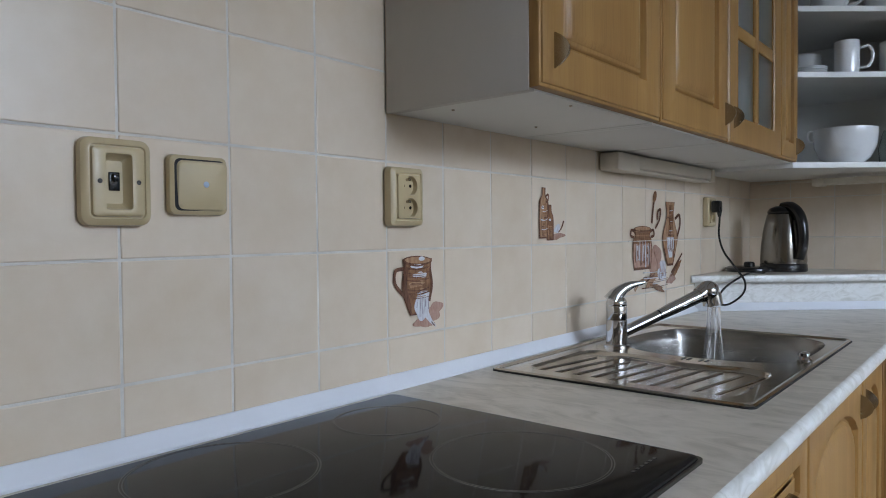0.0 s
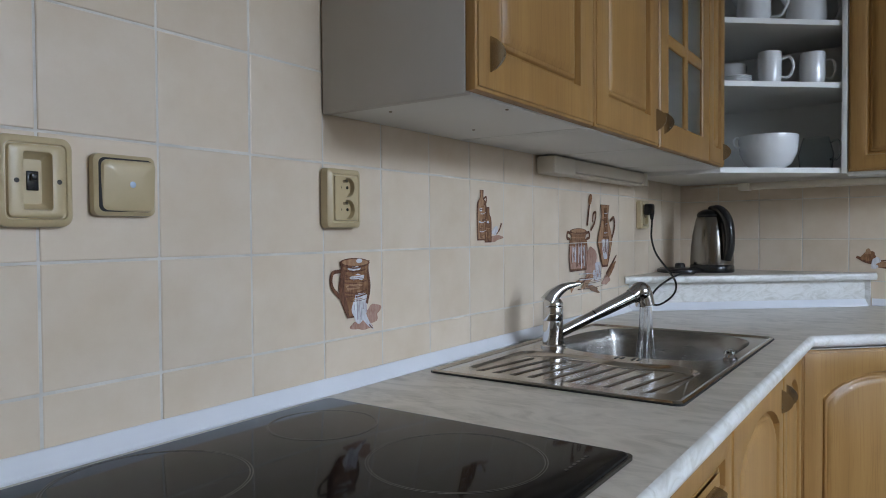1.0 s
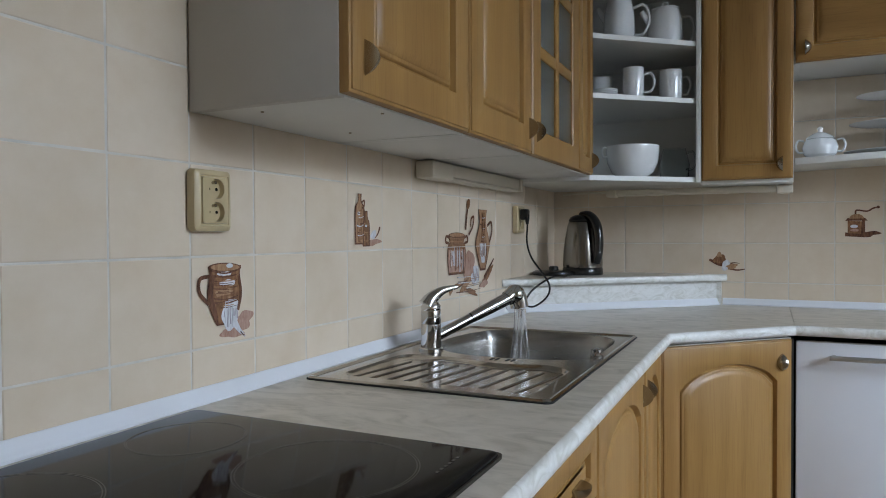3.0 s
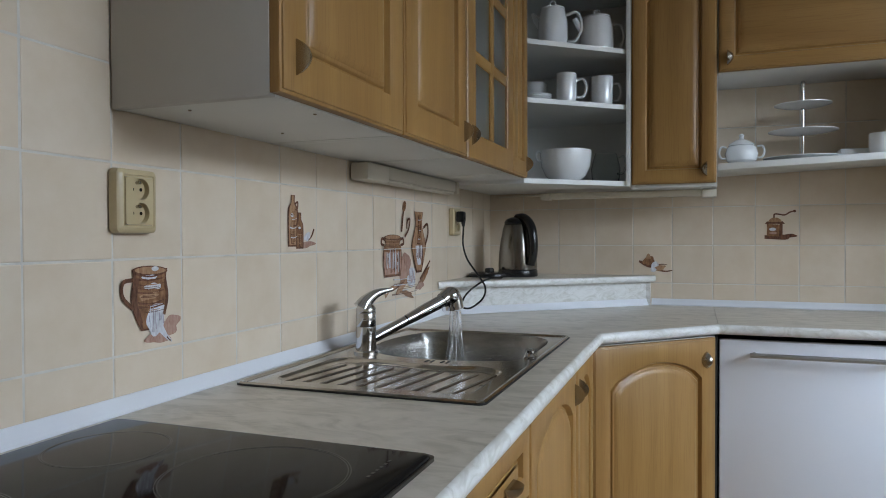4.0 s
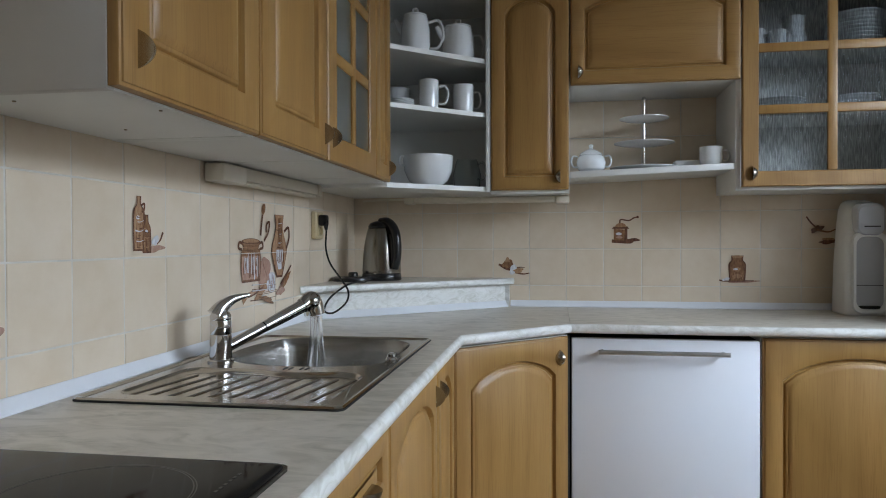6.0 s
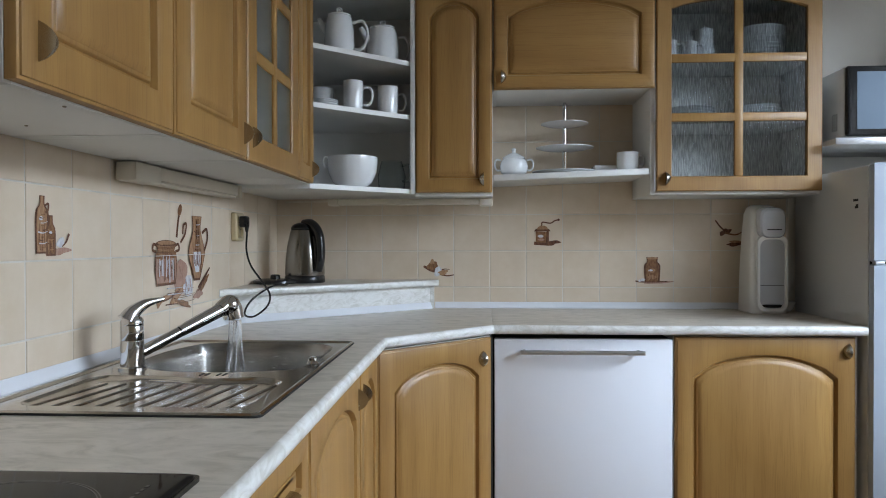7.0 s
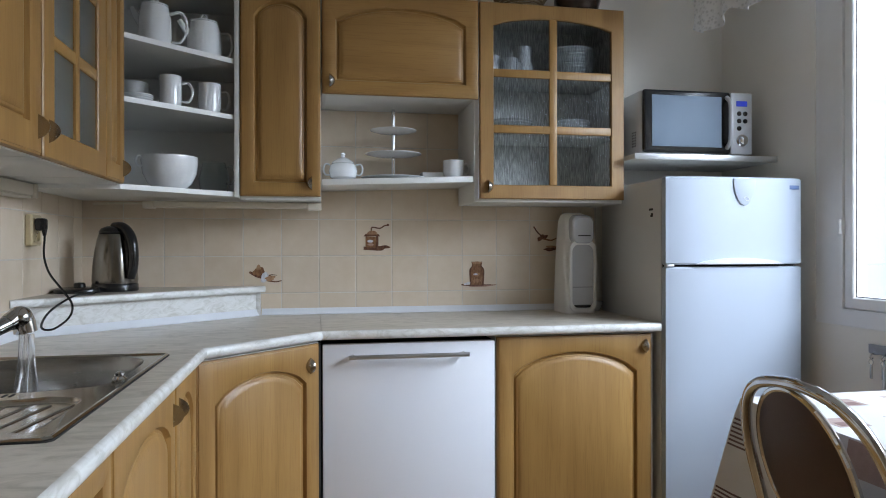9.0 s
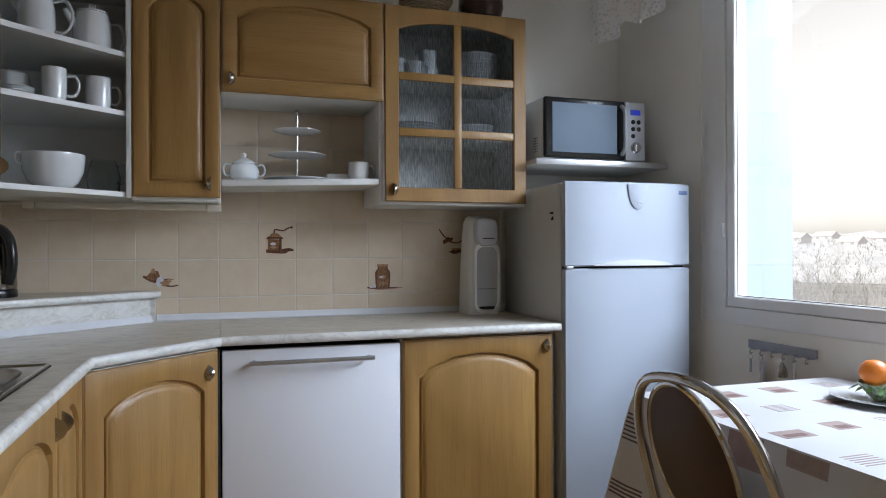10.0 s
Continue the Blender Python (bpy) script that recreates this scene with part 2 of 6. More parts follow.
def skin(rings, close=True, cap=True, first=True):
    """Joins rings of equally many points."""
    bm = bmesh.new()
    vs = [[bm.verts.new(p) for p in ring] for ring in rings]
    n = len(vs[0])
    for a, b in zip(vs, vs[1:]):
        for i in range(n if close else n - 1):
            j = (i + 1) % n
            bm.faces.new((a[i], a[j], b[j], b[i]))
    if cap:
        if first:
            bm.faces.new(vs[0])
        bm.faces.new(vs[-1])
    return bm


def lathe(profile, at=(0, 0, 0), seg=32, first=True):
    """Turns (radius, height) pairs about the upright axis."""
    rings = [[(at[0] + max(r, 1e-4) * math.cos(a), at[1] + max(r, 1e-4) * math.sin(a), at[2] + z)
              for a in (2 * math.pi * i / seg for i in range(seg))] for r, z in profile]
    return skin(rings, first=first)


def curve_points(pts, n=8):
    """A smooth line through points."""
    p = [Vector(q) for q in pts]
    p = [2 * p[0] - p[1]] + p + [2 * p[-1] - p[-2]]
    out = []
    for i in range(1, len(p) - 2):
        a, b, c, d = p[i - 1:i + 3]
        for k in range(n):
            t = k / n
            out.append(0.5 * (2 * b + (c - a) * t + (2 * a - 5 * b + 4 * c - d) * t * t + (3 * b - a - 3 * c + d) * t ** 3))
    out.append(p[-2])
    return out


def tube(pts, r, seg=12, n=8, flat=1.0):
    """A round bar along a smooth line; r is one radius or one for each end."""
    line = curve_points(pts, n)
    r0, r1 = r if isinstance(r, tuple) else (r, r)
    rings, side = [], None
    for i, p in enumerate(line):
        d = (line[min(i + 1, len(line) - 1)] - line[max(i - 1, 0)]).normalized()
        if side is None:
            side = d.orthogonal().normalized()
        side = (side - d * side.dot(d)).normalized()
        up = d.cross(side)
        rad = r0 + (r1 - r0) * i / (len(line) - 1)
        rings.append([p + side * math.cos(a) * rad + up * math.sin(a) * rad * flat for a in (2 * math.pi * k / seg for k in range(seg))])
    return skin(rings)


def slab(outline, z0, z1, holes=(), bevel=0.0):
    """A board of any outline, with holes, between two heights."""
    bm = bmesh.new()
    edges = []
    for loop in (outline, *holes):
        vs = [bm.verts.new((x, y, z0)) for x, y in loop]
        edges += [bm.edges.new((a, b)) for a, b in zip(vs, vs[1:] + vs[:1])]
    bmesh.ops.triangle_fill(bm, use_beauty=True, use_dissolve=False, edges=edges)
    got = bmesh.ops.extrude_face_region(bm, geom=list(bm.faces))
    bmesh.ops.translate(bm, vec=(0, 0, z1 - z0), verts=[v for v in got["geom"] if isinstance(v, bmesh.types.BMVert)])
    return bm


def rounded(x0, x1, y0, y1, r, n=6):
    out = []
    for cx, cy, a0 in ((x1 - r, y1 - r, 0), (x0 + r, y1 - r, 90), (x0 + r, y0 + r, 180), (x1 - r, y0 + r, 270)):
        for k in range(n + 1):
            a = radians(a0 + 90 * k / n)
            out.append((cx + r * math.cos(a), cy + r * math.sin(a)))
    return out


# ---- doors and handles; local: x along the front, -y towards the room, z up ----
def panel_loop(x0, x1, z0, z1, rise, y, n=10):
    """An outline with a low arch on its upper side."""
    pts = []
    for k in range(n):
        pts.append((x0 + (x1 - x0) * k / n, y, z0))
    for k in range(n):
        pts.append((x1, y, z0 + (z1 - rise - z0) * k / n))
    for k in range(n):
        s = k / n
        u = 1 - 2 * s
        arc = max(0.0, 1 - abs(u) ** 2) if rise else 0
        pts.append((x1 + (x0 - x1) * s, y, z1 - rise + rise * arc ** 0.75))
    for k in range(n):
        pts.append((x0, y, z1 - rise + (z0 - z1 + rise) * k / n))
    return pts


def raised_door(w, h, rise=0.05, margin=0.048, t=0.019):
    """A moulded front: slab, sunk groove and raised field."""
    a, b, c, d = margin, w - margin, margin, h - margin
    steps = [((0, w, 0, h, 0), 0.0), ((0, w, 0, h, 0), -t + 0.0065), ((0.0015, w - 0.0015, 0.0015, h - 0.0015, 0), -t + 0.004), ((0.0055, w - 0.0055, 0.0055, h - 0.0055, 0), -t + 0.003), ((0.0065, w - 0.0065, 0.0065, h - 0.0065, 0), -t + 0.0006), ((0.0085, w - 0.0085, 0.0085, h - 0.0085, 0), -t)]
    for inset, depth in ((0, 0), (0.001, 0.0006), (0.003, 0.0070), (0.005, 0.0125), (0.0105, 0.0128), (0.0125, 0.0080), (0.0145, 0.0066), (0.0190, 0.0064), (0.0215, 0.0042), (0.034, 0.0008)):
        steps.append(((a + inset, b - inset, c + inset, d - inset, rise), -t + depth))
    return skin([panel_loop(*r, y, n=12) for r, y in steps])


def ring_frame(x0, x1, z0, z1, m, rise, y0, y1, soft=0.003):
    """A flat frame round one opening, arched above if rise is given."""
    out = lambda i, y: panel_loop(x0 + i, x1 - i, z0 + i, z1 - i, 0, y, 12)
    inn = lambda i, y: panel_loop(x0 + m - i, x1 - m + i, z0 + m - i, z1 - m + i, rise, y, 12)
    return skin([out(0, y1), out(0, y0 + soft), out(soft, y0), inn(soft, y0), inn(0, y0 + soft), inn(0, y1), out(0, y1)], cap=False)


def glazed_frame(w, h, rise=0.035, margin=0.054, bar=0.032, rows=3, t=0.019):
    """The outer frame, its glazing bars and the panes' boxes."""
    frame_bm = ring_frame(0, w, 0, h, margin, rise, -t, 0)
    bars = [box(w / 2 - bar / 2, w / 2 + bar / 2, -t + 0.001, -0.003, margin, h - margin, 0.004)]
    inner = h - 2 * margin
    for k in range(1, rows):
        z = margin + inner * k / rows
        bars.append(box(margin, w - margin, -t + 0.0022, -0.004, z - bar / 2, z + bar / 2, 0.004))
    panes = []
    for k in range(rows):
        z0, z1 = margin + inner * k / rows, margin + inner * (k + 1) / rows
        for x0, x1 in ((margin, w / 2), (w / 2, w - margin)):
            panes.append((x0 - (0.004 if x0 == margin else -0.001), x1 + (0.004 if x0 != margin else -0.001), z0 - (0.004 if k == 0 else -0.001), z1 + (0.004 if k == rows - 1 else -0.001)))
    return frame_bm, bars, panes


def cup_handle(flip=1, size=0.052, depth=0.024):
    """A half-moon pull: a quarter dome on its straight edge, standing upright."""
    rings = []
    n = 10
    for k in range(n + 1):
        s = k / n
        z = -size / 2 + size * s
        r = max(0.02, math.sin(math.pi * s)) ** 0.7
        rings.append([(flip * r * 0.021 * math.cos(a), -depth * r * math.sin(a) - 0.0005, z) for a in (math.pi * i / 12 for i in range(7))]
                     + [(0, -0.0003, z)])
    return skin(rings)


def turn_m(x, y, z, a):
    return pose(x, y, z, 0, 0, a)


def moved(bm, m):
    bmesh.ops.transform(bm, matrix=m, verts=bm.verts)
    return bm


def hung_door(parent, m, w, h, kind, handle, rise=0.05, name="door", wood=None, margin=0.048, glass=None):
    """A front on a cabinet, with its pull at (x, z, flip, turned)."""
    wood = wood or OAK
    if kind == "glass":
        bm, bars, panes = glazed_frame(w, h, margin=0.068 if glass else 0.054)
        d = part(name, moved(bm, m), wood, parent, "oak-look frame with ribbed glass panes")
        for bar_bm in bars:
            part("glazing_bar", moved(bar_bm, m), wood, d)
        for x0, x1, z0, z1 in panes:
            pane = part("pane", moved(box(x0, x1, -0.011, -0.007, z0, z1, 0), m), glass or RIBGLASS, d, "translucent patterned glass")
            pane.visible_shadow = False
    elif kind == "plain":
        d = part(name, moved(box(0, w, -0.019, 0, 0, h, 0.003), m), wood, parent)
    else:
        d = part(name, moved(raised_door(w, h, rise, margin), m), wood, parent)
    if handle:
        x, z, flip, turned = handle
        hb = moved(cup_handle(flip), pose(x, -0.019, z, 0, turned, 0))
        part("handle", moved(hb, m), PEWTER, d, "dark pewter half-moon handle")
    return d


# ---- room ----
RW, BACK, FRONT, TOP = 2.735, 0.0, -4.3, 2.56
PIER = 3.2
def structure(name, bm, mat, label):
    ob = part(name, bm, mat)
    return tagged(ob, label, "", "", "structure")


structure("floor", box(-0.15, RW + 0.3, FRONT - 0.15, 0.15, -0.12, 0, 0), FLOOR, "brown wood laminate kitchen floor")
structure("ceiling", box(-0.15, RW + 0.3, FRONT - 0.15, 0.15, TOP, TOP + 0.15, 0), CEIL, "white painted ceiling")
wall_left = structure("wall_left", box(-0.15, -0.0011, FRONT, 0.15, 0, TOP, 0), GROUT, "kitchen wall with beige square glazed tiles")
wall_back = structure("wall_back", box(-0.0011, RW + 0.3, 0.0011, 0.15, 0, TOP, 0), GROUT, "kitchen wall with beige glazed tiles and motifs")
structure("wall_front", box(-0.15, RW + 0.3, FRONT - 0.15, FRONT, 0, TOP, 0), PAINTF, "plain beige painted wall")
WY0, WY1, WZ0, WZ1 = -3.0, -0.60, 0.875, 2.24
wr = slab([(FRONT, 0), (0.0008, 0), (0.0008, TOP), (FRONT, TOP)], RW, RW + 0.3, [[(WY0, WZ0), (WY1, WZ0), (WY1, WZ1), (WY0, WZ1)]])
structure("wall_right", moved(wr, Matrix(((0, 0, 1, 0), (1, 0, 0, 0), (0, 1, 0, 0), (0, 0, 0, 1)))), PAINT, "white painted wall with a wide window")
plaster = structure("upper_plaster_left", box(-0.0008, 0.001, FRONT, 0, 1.878, TOP, 0), PAINT, "white paint above the tiles")
structure("upper_plaster_back", box(0, 2.119, -0.001, 0.0008, 1.878, TOP, 0), PAINT, "white paint above the tiles")
structure("plaster_back", box(2.119, RW, -0.001, 0.0008, 0, TOP, 0), PAINT, "white painted wall beside the cupboards")

# tiles, each a piece of its own on shared meshes
PITCH = 0.151
def tile_mesh(axis):
    h = (PITCH - 0.0030) / 2
    bm = box(-0.0055, 0.0, -h, h, -h, h, 0.0016, 2) if axis == "x" else box(-h, h, 0.0, 0.0055, -h, h, 0.0016, 2)
    me = bpy.data.meshes.new("tile")
    bm.to_mesh(me)
    bm.free()
    me.materials.append(TILE)
    return me


def lay_tiles():
    rng = random.Random(4)
    left, back = tile_mesh("x"), tile_mesh("y")
    for row in range(-4, 3):
        z = 1.272 - PITCH * row - PITCH / 2
        for k in range(-4, 17):
            y = -2.513 + PITCH * k + PITCH / 2
            if y < -0.02:
                t = new("tile", left)
                t.parent, t.location = wall_left, (rng.uniform(-0.0006, 0.0006), y, z)
                t.rotation_euler = (0, rng.uniform(-0.003, 0.003), rng.uniform(-0.003, 0.003))
        for k in range(-4, 10):
            x = 0.603 + PITCH * k + PITCH / 2
            t = new("tile", back)
            t.parent, t.location = wall_back, (x, rng.uniform(-0.0006, 0.0006), z)
            t.rotation_euler = (rng.uniform(-0.003, 0.003), 0, rng.uniform(-0.003, 0.003))


# ---- window ----
def build_window():
    w = thing("window_1", (RW + 0.05, (WY0 + WY1) / 2, WZ0), "white plastic tilt window with a view over bare trees", "window", kind="structure")
    x0, x1 = RW + 0.004, RW + 0.075
    f = 0.07
    def upright(y0, y1, z0, z1, m, xa, xb):
        return moved(ring_frame(-y1, -y0, z0, z1, m, 0, xa, xb, 0.004), Matrix(((0, 1, 0, 0), (-1, 0, 0, 0), (0, 0, 1, 0), (0, 0, 0, 1))))
    side, foot, s = 0.130, 0.060, 0.042
    ring = slab([(WY0, WZ0), (WY1, WZ0), (WY1, WZ1), (WY0, WZ1)], x0, x1, [[(WY0 + side, WZ0 + foot), (WY1 - side, WZ0 + foot), (WY1 - side, WZ1 - f), (WY0 + side, WZ1 - f)]])
    part("window_frame", moved(ring, Matrix(((0, 0, 1, 0), (1, 0, 0, 0), (0, 1, 0, 0), (0, 0, 0, 1)))), WINFRAME, w)
    mid = (WY0 + WY1) / 2
    for a, b in ((WY0 + side, mid), (mid, WY1 - side)):
        low, high = WZ0 + foot + 0.001, WZ1 - f - 0.001
        sash = part("sash", upright(a + 0.001, b - 0.001, low, high, s, x0 + 0.006, x1 - 0.006), WINFRAME, w)
        part("gasket", upright(a + s - 0.003, b - s + 0.003, low + s - 0.003, high - s + 0.003, 0.006, x0 + 0.016, x0 + 0.0205), DARK, sash, "thin dark rubber gasket")
        p = part("pane", box(x0 + 0.021, x0 + 0.027, a + s - 0.004, b - s + 0.004, low + s - 0.004, high - s + 0.004, 0), PANE, sash)
        p.visible_shadow = False
    part("hinge", lathe([(0.006, 0), (0.007, 0.004), (0.007, 0.05), (0.006, 0.054)], (x0 - 0.008, WY1 - side + 0.004, 1.2), 12), WINFRAME, w)
    part("window_sill", box(RW + 0.075, RW + 0.33, WY0, WY1, WZ0 - 0.02, WZ0 + 0.012, 0.003), TRIMW, w)


build_window()
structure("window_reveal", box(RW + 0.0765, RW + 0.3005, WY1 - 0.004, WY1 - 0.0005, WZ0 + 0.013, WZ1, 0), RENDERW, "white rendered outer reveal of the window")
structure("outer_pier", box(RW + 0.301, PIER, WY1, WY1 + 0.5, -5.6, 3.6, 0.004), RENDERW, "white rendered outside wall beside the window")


# ---- wall cupboards on the tiled long wall ----
UB, UT, UD = 1.352, 2.105, 0.288


def carcass(parent, m, w, h, depth, mat=None, left=None, right=None, shelves=()):
    """Side panels, top, bottom and back of a cupboard; local as for doors."""
    t = 0.016
    mat = mat or CARCASS
    part("side_panel", moved(box(0, t, 0.001, depth, 0, h, 0.001), m), left or mat, parent)
    part("side_panel", moved(box(w - t, w, 0.001, depth, 0, h, 0.001), m), right or mat, parent)
    part("bottom_panel", moved(box(t, w - t, 0.001, depth, 0.001, t, 0.001), m), mat, parent)
    part("top_panel", moved(box(t, w - t, 0.001, depth, h - t, h - 0.001, 0.001), m), mat, parent)
    part("back_panel", moved(box(t, w - t, depth - 0.005, depth - 0.001, t, h - t, 0), m), mat, parent)
    for z in shelves:
        part("shelf", moved(box(t, w - t, 0.02, depth - 0.006, z, z + 0.016, 0.001), m), mat, parent)


def left_wall_units():
    rows = [(-2.063, -1.635, "raised", (0.036, 0.056, 1, 0)), (-1.633, -1.242, "raised", (0.362, 0.060, 1, 0)),
            (-1.240, -0.782, "glass", (0.030, 0.060, 1, 0)), (-0.780, -0.585, "raised", (0.165, 0.045, 1, 0))]
    for i, (a, b, kind, handle) in enumerate(rows):
        w, h = b - a, UT - UB
        c = thing("wall_cupboard", (0.15, (a + b) / 2, UB), "oak-look wall cupboard with a moulded door" if kind != "glass" else
                  "oak-look wall cupboard with ribbed glass door", "cupboard", "wall cupboards")
        m = turn_m(UD, a, UB, 90)
        carcass(c, m, w, h, UD - 0.004, left=GREYSIDE if i == 0 else None, shelves=(0.27, 0.48))
        hung_door(c, m @ Matrix.Translation((0.0015, 0, 0.004)), w - 0.003, h - 0.008, kind, handle, rise=0.05, margin=0.064 if w > 0.3 else 0.05, glass=FROST)


left_wall_units()
for x, y in ((0.108, -2.012), (0.11, -1.762), (0.27, -1.912)):
    solid("screw_cap", lathe([(0.0024, 0), (0.0028, 0.0008), (0.0028, 0.0018)], (x, y, UB - 0.0012), 12), PEWTER, "small dark screw head under the cupboard", "screw", group="screw heads")


def corner_shelf():
    z0, z1 = 1.340, 2.105
    c = thing("corner_shelf", (0.25, -0.25, z0), "white open corner shelf unit holding white crockery", "shelf")
    ring = [(0.012, -0.582), (0.292, -0.582), (0.312, -0.560), (0.604, -0.306), (0.604, -0.012), (0.012, -0.012)]
    for z in (z0, 1.617, 1.818, z1 - 0.018):
        part("shelf", slab(ring, z, z + 0.017), CARCASS, c)
    part("back_panel", box(0.002, 0.011, -0.583, -0.002, z0, z1, 0.001), CARCASS, c)
    part("back_panel", box(0.012, 0.604, -0.011, -0.002, z0, z1, 0.001), CARCASS, c)
    part("side_panel", box(0.605, 0.621, -0.318, -0.002, z0 - 0.002, z1, 0.001), CARCASS, c)


corner_shelf()


def back_wall_units():
    # narrow tall cupboard
    c = thing("wall_cupboard", (0.767, -0.15, UB - 0.01), "narrow oak-look wall cupboard with an arched panel", "cupboard", "wall cupboards")
    m = turn_m(0.622, -0.300, 1.330, 0)
    carcass(c, m, 0.290, UT - 1.330, 0.296)
    hung_door(c, turn_m(0.624, -0.301, 1.343, 0), 0.286, UT - 1.347, "raised", (0.255, 0.048, -1, 0), rise=0.055)
    # short cupboard over the open niche
    c = thing("wall_cupboard", (1.21, -0.15, 1.722), "wide oak-look wall cupboard above an open niche", "cupboard", "wall cupboards")
    m = turn_m(0.914, -0.300, 1.722, 0)
    carcass(c, m, 0.594, UT - 1.722, 0.296)
    hung_door(c, turn_m(0.916, -0.301, 1.724, 0), 0.590, UT - 1.728, "raised", (0.026, 0.046, 1, 0), rise=0.055, wood=OAK_X)
    n = thing("niche_shelf", (1.21, -0.15, 1.385), "white shelf board of the open niche", "shelf")
    part("board", moved(box(0.915, 1.490, -0.298, -0.002, 1.386, 1.409, 0.002), pose(0.9135, 0, 1.4, 0, -2.1, 0) @ pose(-0.9135, 0, -1.4)), CARCASS, n)
    # glazed cupboard
    c = thing("wall_cupboard", (1.805, -0.15, 1.335), "oak-look wall cupboard with six ribbed glass panes", "cupboard", "wall cupboards")
    m = turn_m(1.492, -0.300, 1.331, 0)
    carcass(c, m, 0.610, UT - 1.331, 0.296, shelves=(0.263, 0.499))
    hung_door(c, turn_m(1.511, -0.301, 1.343, 0), 0.590, UT - 1.350, "glass", (0.030, 0.046, 1, 0))


back_wall_units()

# ---- worktops and base units ----
WT = 0.882


def front_edge(pts, z0, z1, r=0.012):
    """A rounded laminate nosing along a line, standing out to its right."""
    prof = [(0, z0), (0.003, z0)] + [(0.004 + r * math.sin(radians(a)) - 0.004, (z0 + z1) / 2 - (z1 - z0) / 2 * math.cos(radians(a))) for a in range(15, 180, 15)] + [(0, z1)]
    rings = []
    p = [Vector((x, y, 0)) for x, y in pts]
    for i, q in enumerate(p):
        d0 = (q - p[i - 1]).normalized() if i else (p[1] - q).normalized()
        d1 = (p[i + 1] - q).normalized() if i < len(p) - 1 else d0
        nrm = Vector((d0.y + d1.y, -d0.x - d1.x, 0)).normalized()
        k = 1 / max(0.5, nrm.dot(Vector((d0.y, -d0.x, 0))))
        rings.append([q + nrm * o * k + Vector((0, 0, z)) for o, z in prof])
    return skin(rings)


SINK = (0.042, 0.523, -1.820, -1.022)


def build_worktops():
    w = thing("worktop", (0.3, -1.8, WT - 0.03), "marble-look laminate corner worktop", "worktop")
    hole = rounded(SINK[0] + 0.012, SINK[1] - 0.012, SINK[2] + 0.012, SINK[3] - 0.012, 0.02)
    outline = [(0.0, -3.6), (0.588, -3.6), (0.588, -0.912), (0.9075, -0.588), (0.9075, 0.0), (0.0, 0.0)]
    part("board", slab(outline, WT - 0.03, WT, [hole]), WORKTOP, w)
    part("edge", front_edge([(0.588, -3.6), (0.588, -0.912), (0.9075, -0.588)], WT - 0.03, WT), EDGE, w, "pale marble-look rounded edge")
    w = thing("worktop", (1.5, -0.3, WT - 0.03), "marble-look laminate worktop above the dishwasher", "worktop")
    part("board", slab([(0.909, -0.588), (2.112, -0.588), (2.112, 0.0), (0.909, 0.0)], WT - 0.03, WT), WORKTOP, w)
    part("edge", front_edge([(0.909, -0.588), (2.112, -0.588)], WT - 0.03, WT), EDGE, w, "pale marble-look rounded edge")
    # raised corner ledge
    s = thing("corner_ledge", (0.2, -0.2, WT), "raised marble-look corner ledge behind the sink", "ledge")
    part("top_board", slab([(0.001, -0.001), (0.001, -0.645), (0.690, -0.030), (0.690, -0.001)], 0.977, 1.001), WORKTOP, s)
    part("edge", front_edge([(0.001, -0.645), (0.690, -0.030)], 0.977, 1.001, 0.006), EDGE, s)
    part("front_board", slab([(0.002, -0.612), (0.655, -0.026), (0.672, -0.026), (0.672, -0.002), (0.640, -0.002), (0.002, -0.590)], WT + 0.001, 0.976), EDGE, s)


build_worktops()


def wall_trim(pts, h=0.026):
    prof = [(0.0, WT + 0.0005), (0.016, WT + 0.0005), (0.017, WT + 0.004), (0.013, WT + 0.010), (0.007, WT + 0.016), (0.004, WT + h - 0.002), (0.002, WT + h), (0.0, WT + h)]
    p = [Vector((x, y, 0)) for x, y in pts]
    rings = []
    for i, q in enumerate(p):
        d = (p[min(i + 1, len(p) - 1)] - p[max(i - 1, 0)]).normalized()
        nrm = Vector((d.y, -d.x, 0))
        rings.append([q + nrm * o + Vector((0, 0, z)) for o, z in prof])
    return skin(rings)


for line in ([(0.0015, -3.6), (0.0015, -0.625)], [(0.004, -0.613), (0.656, -0.028)], [(0.676, -0.0015), (2.108, -0.0015)]):
    tagged(part("trim", wall_trim(line), TRIMW), "white plastic sealing strip along the worktop", "", "", "structure")


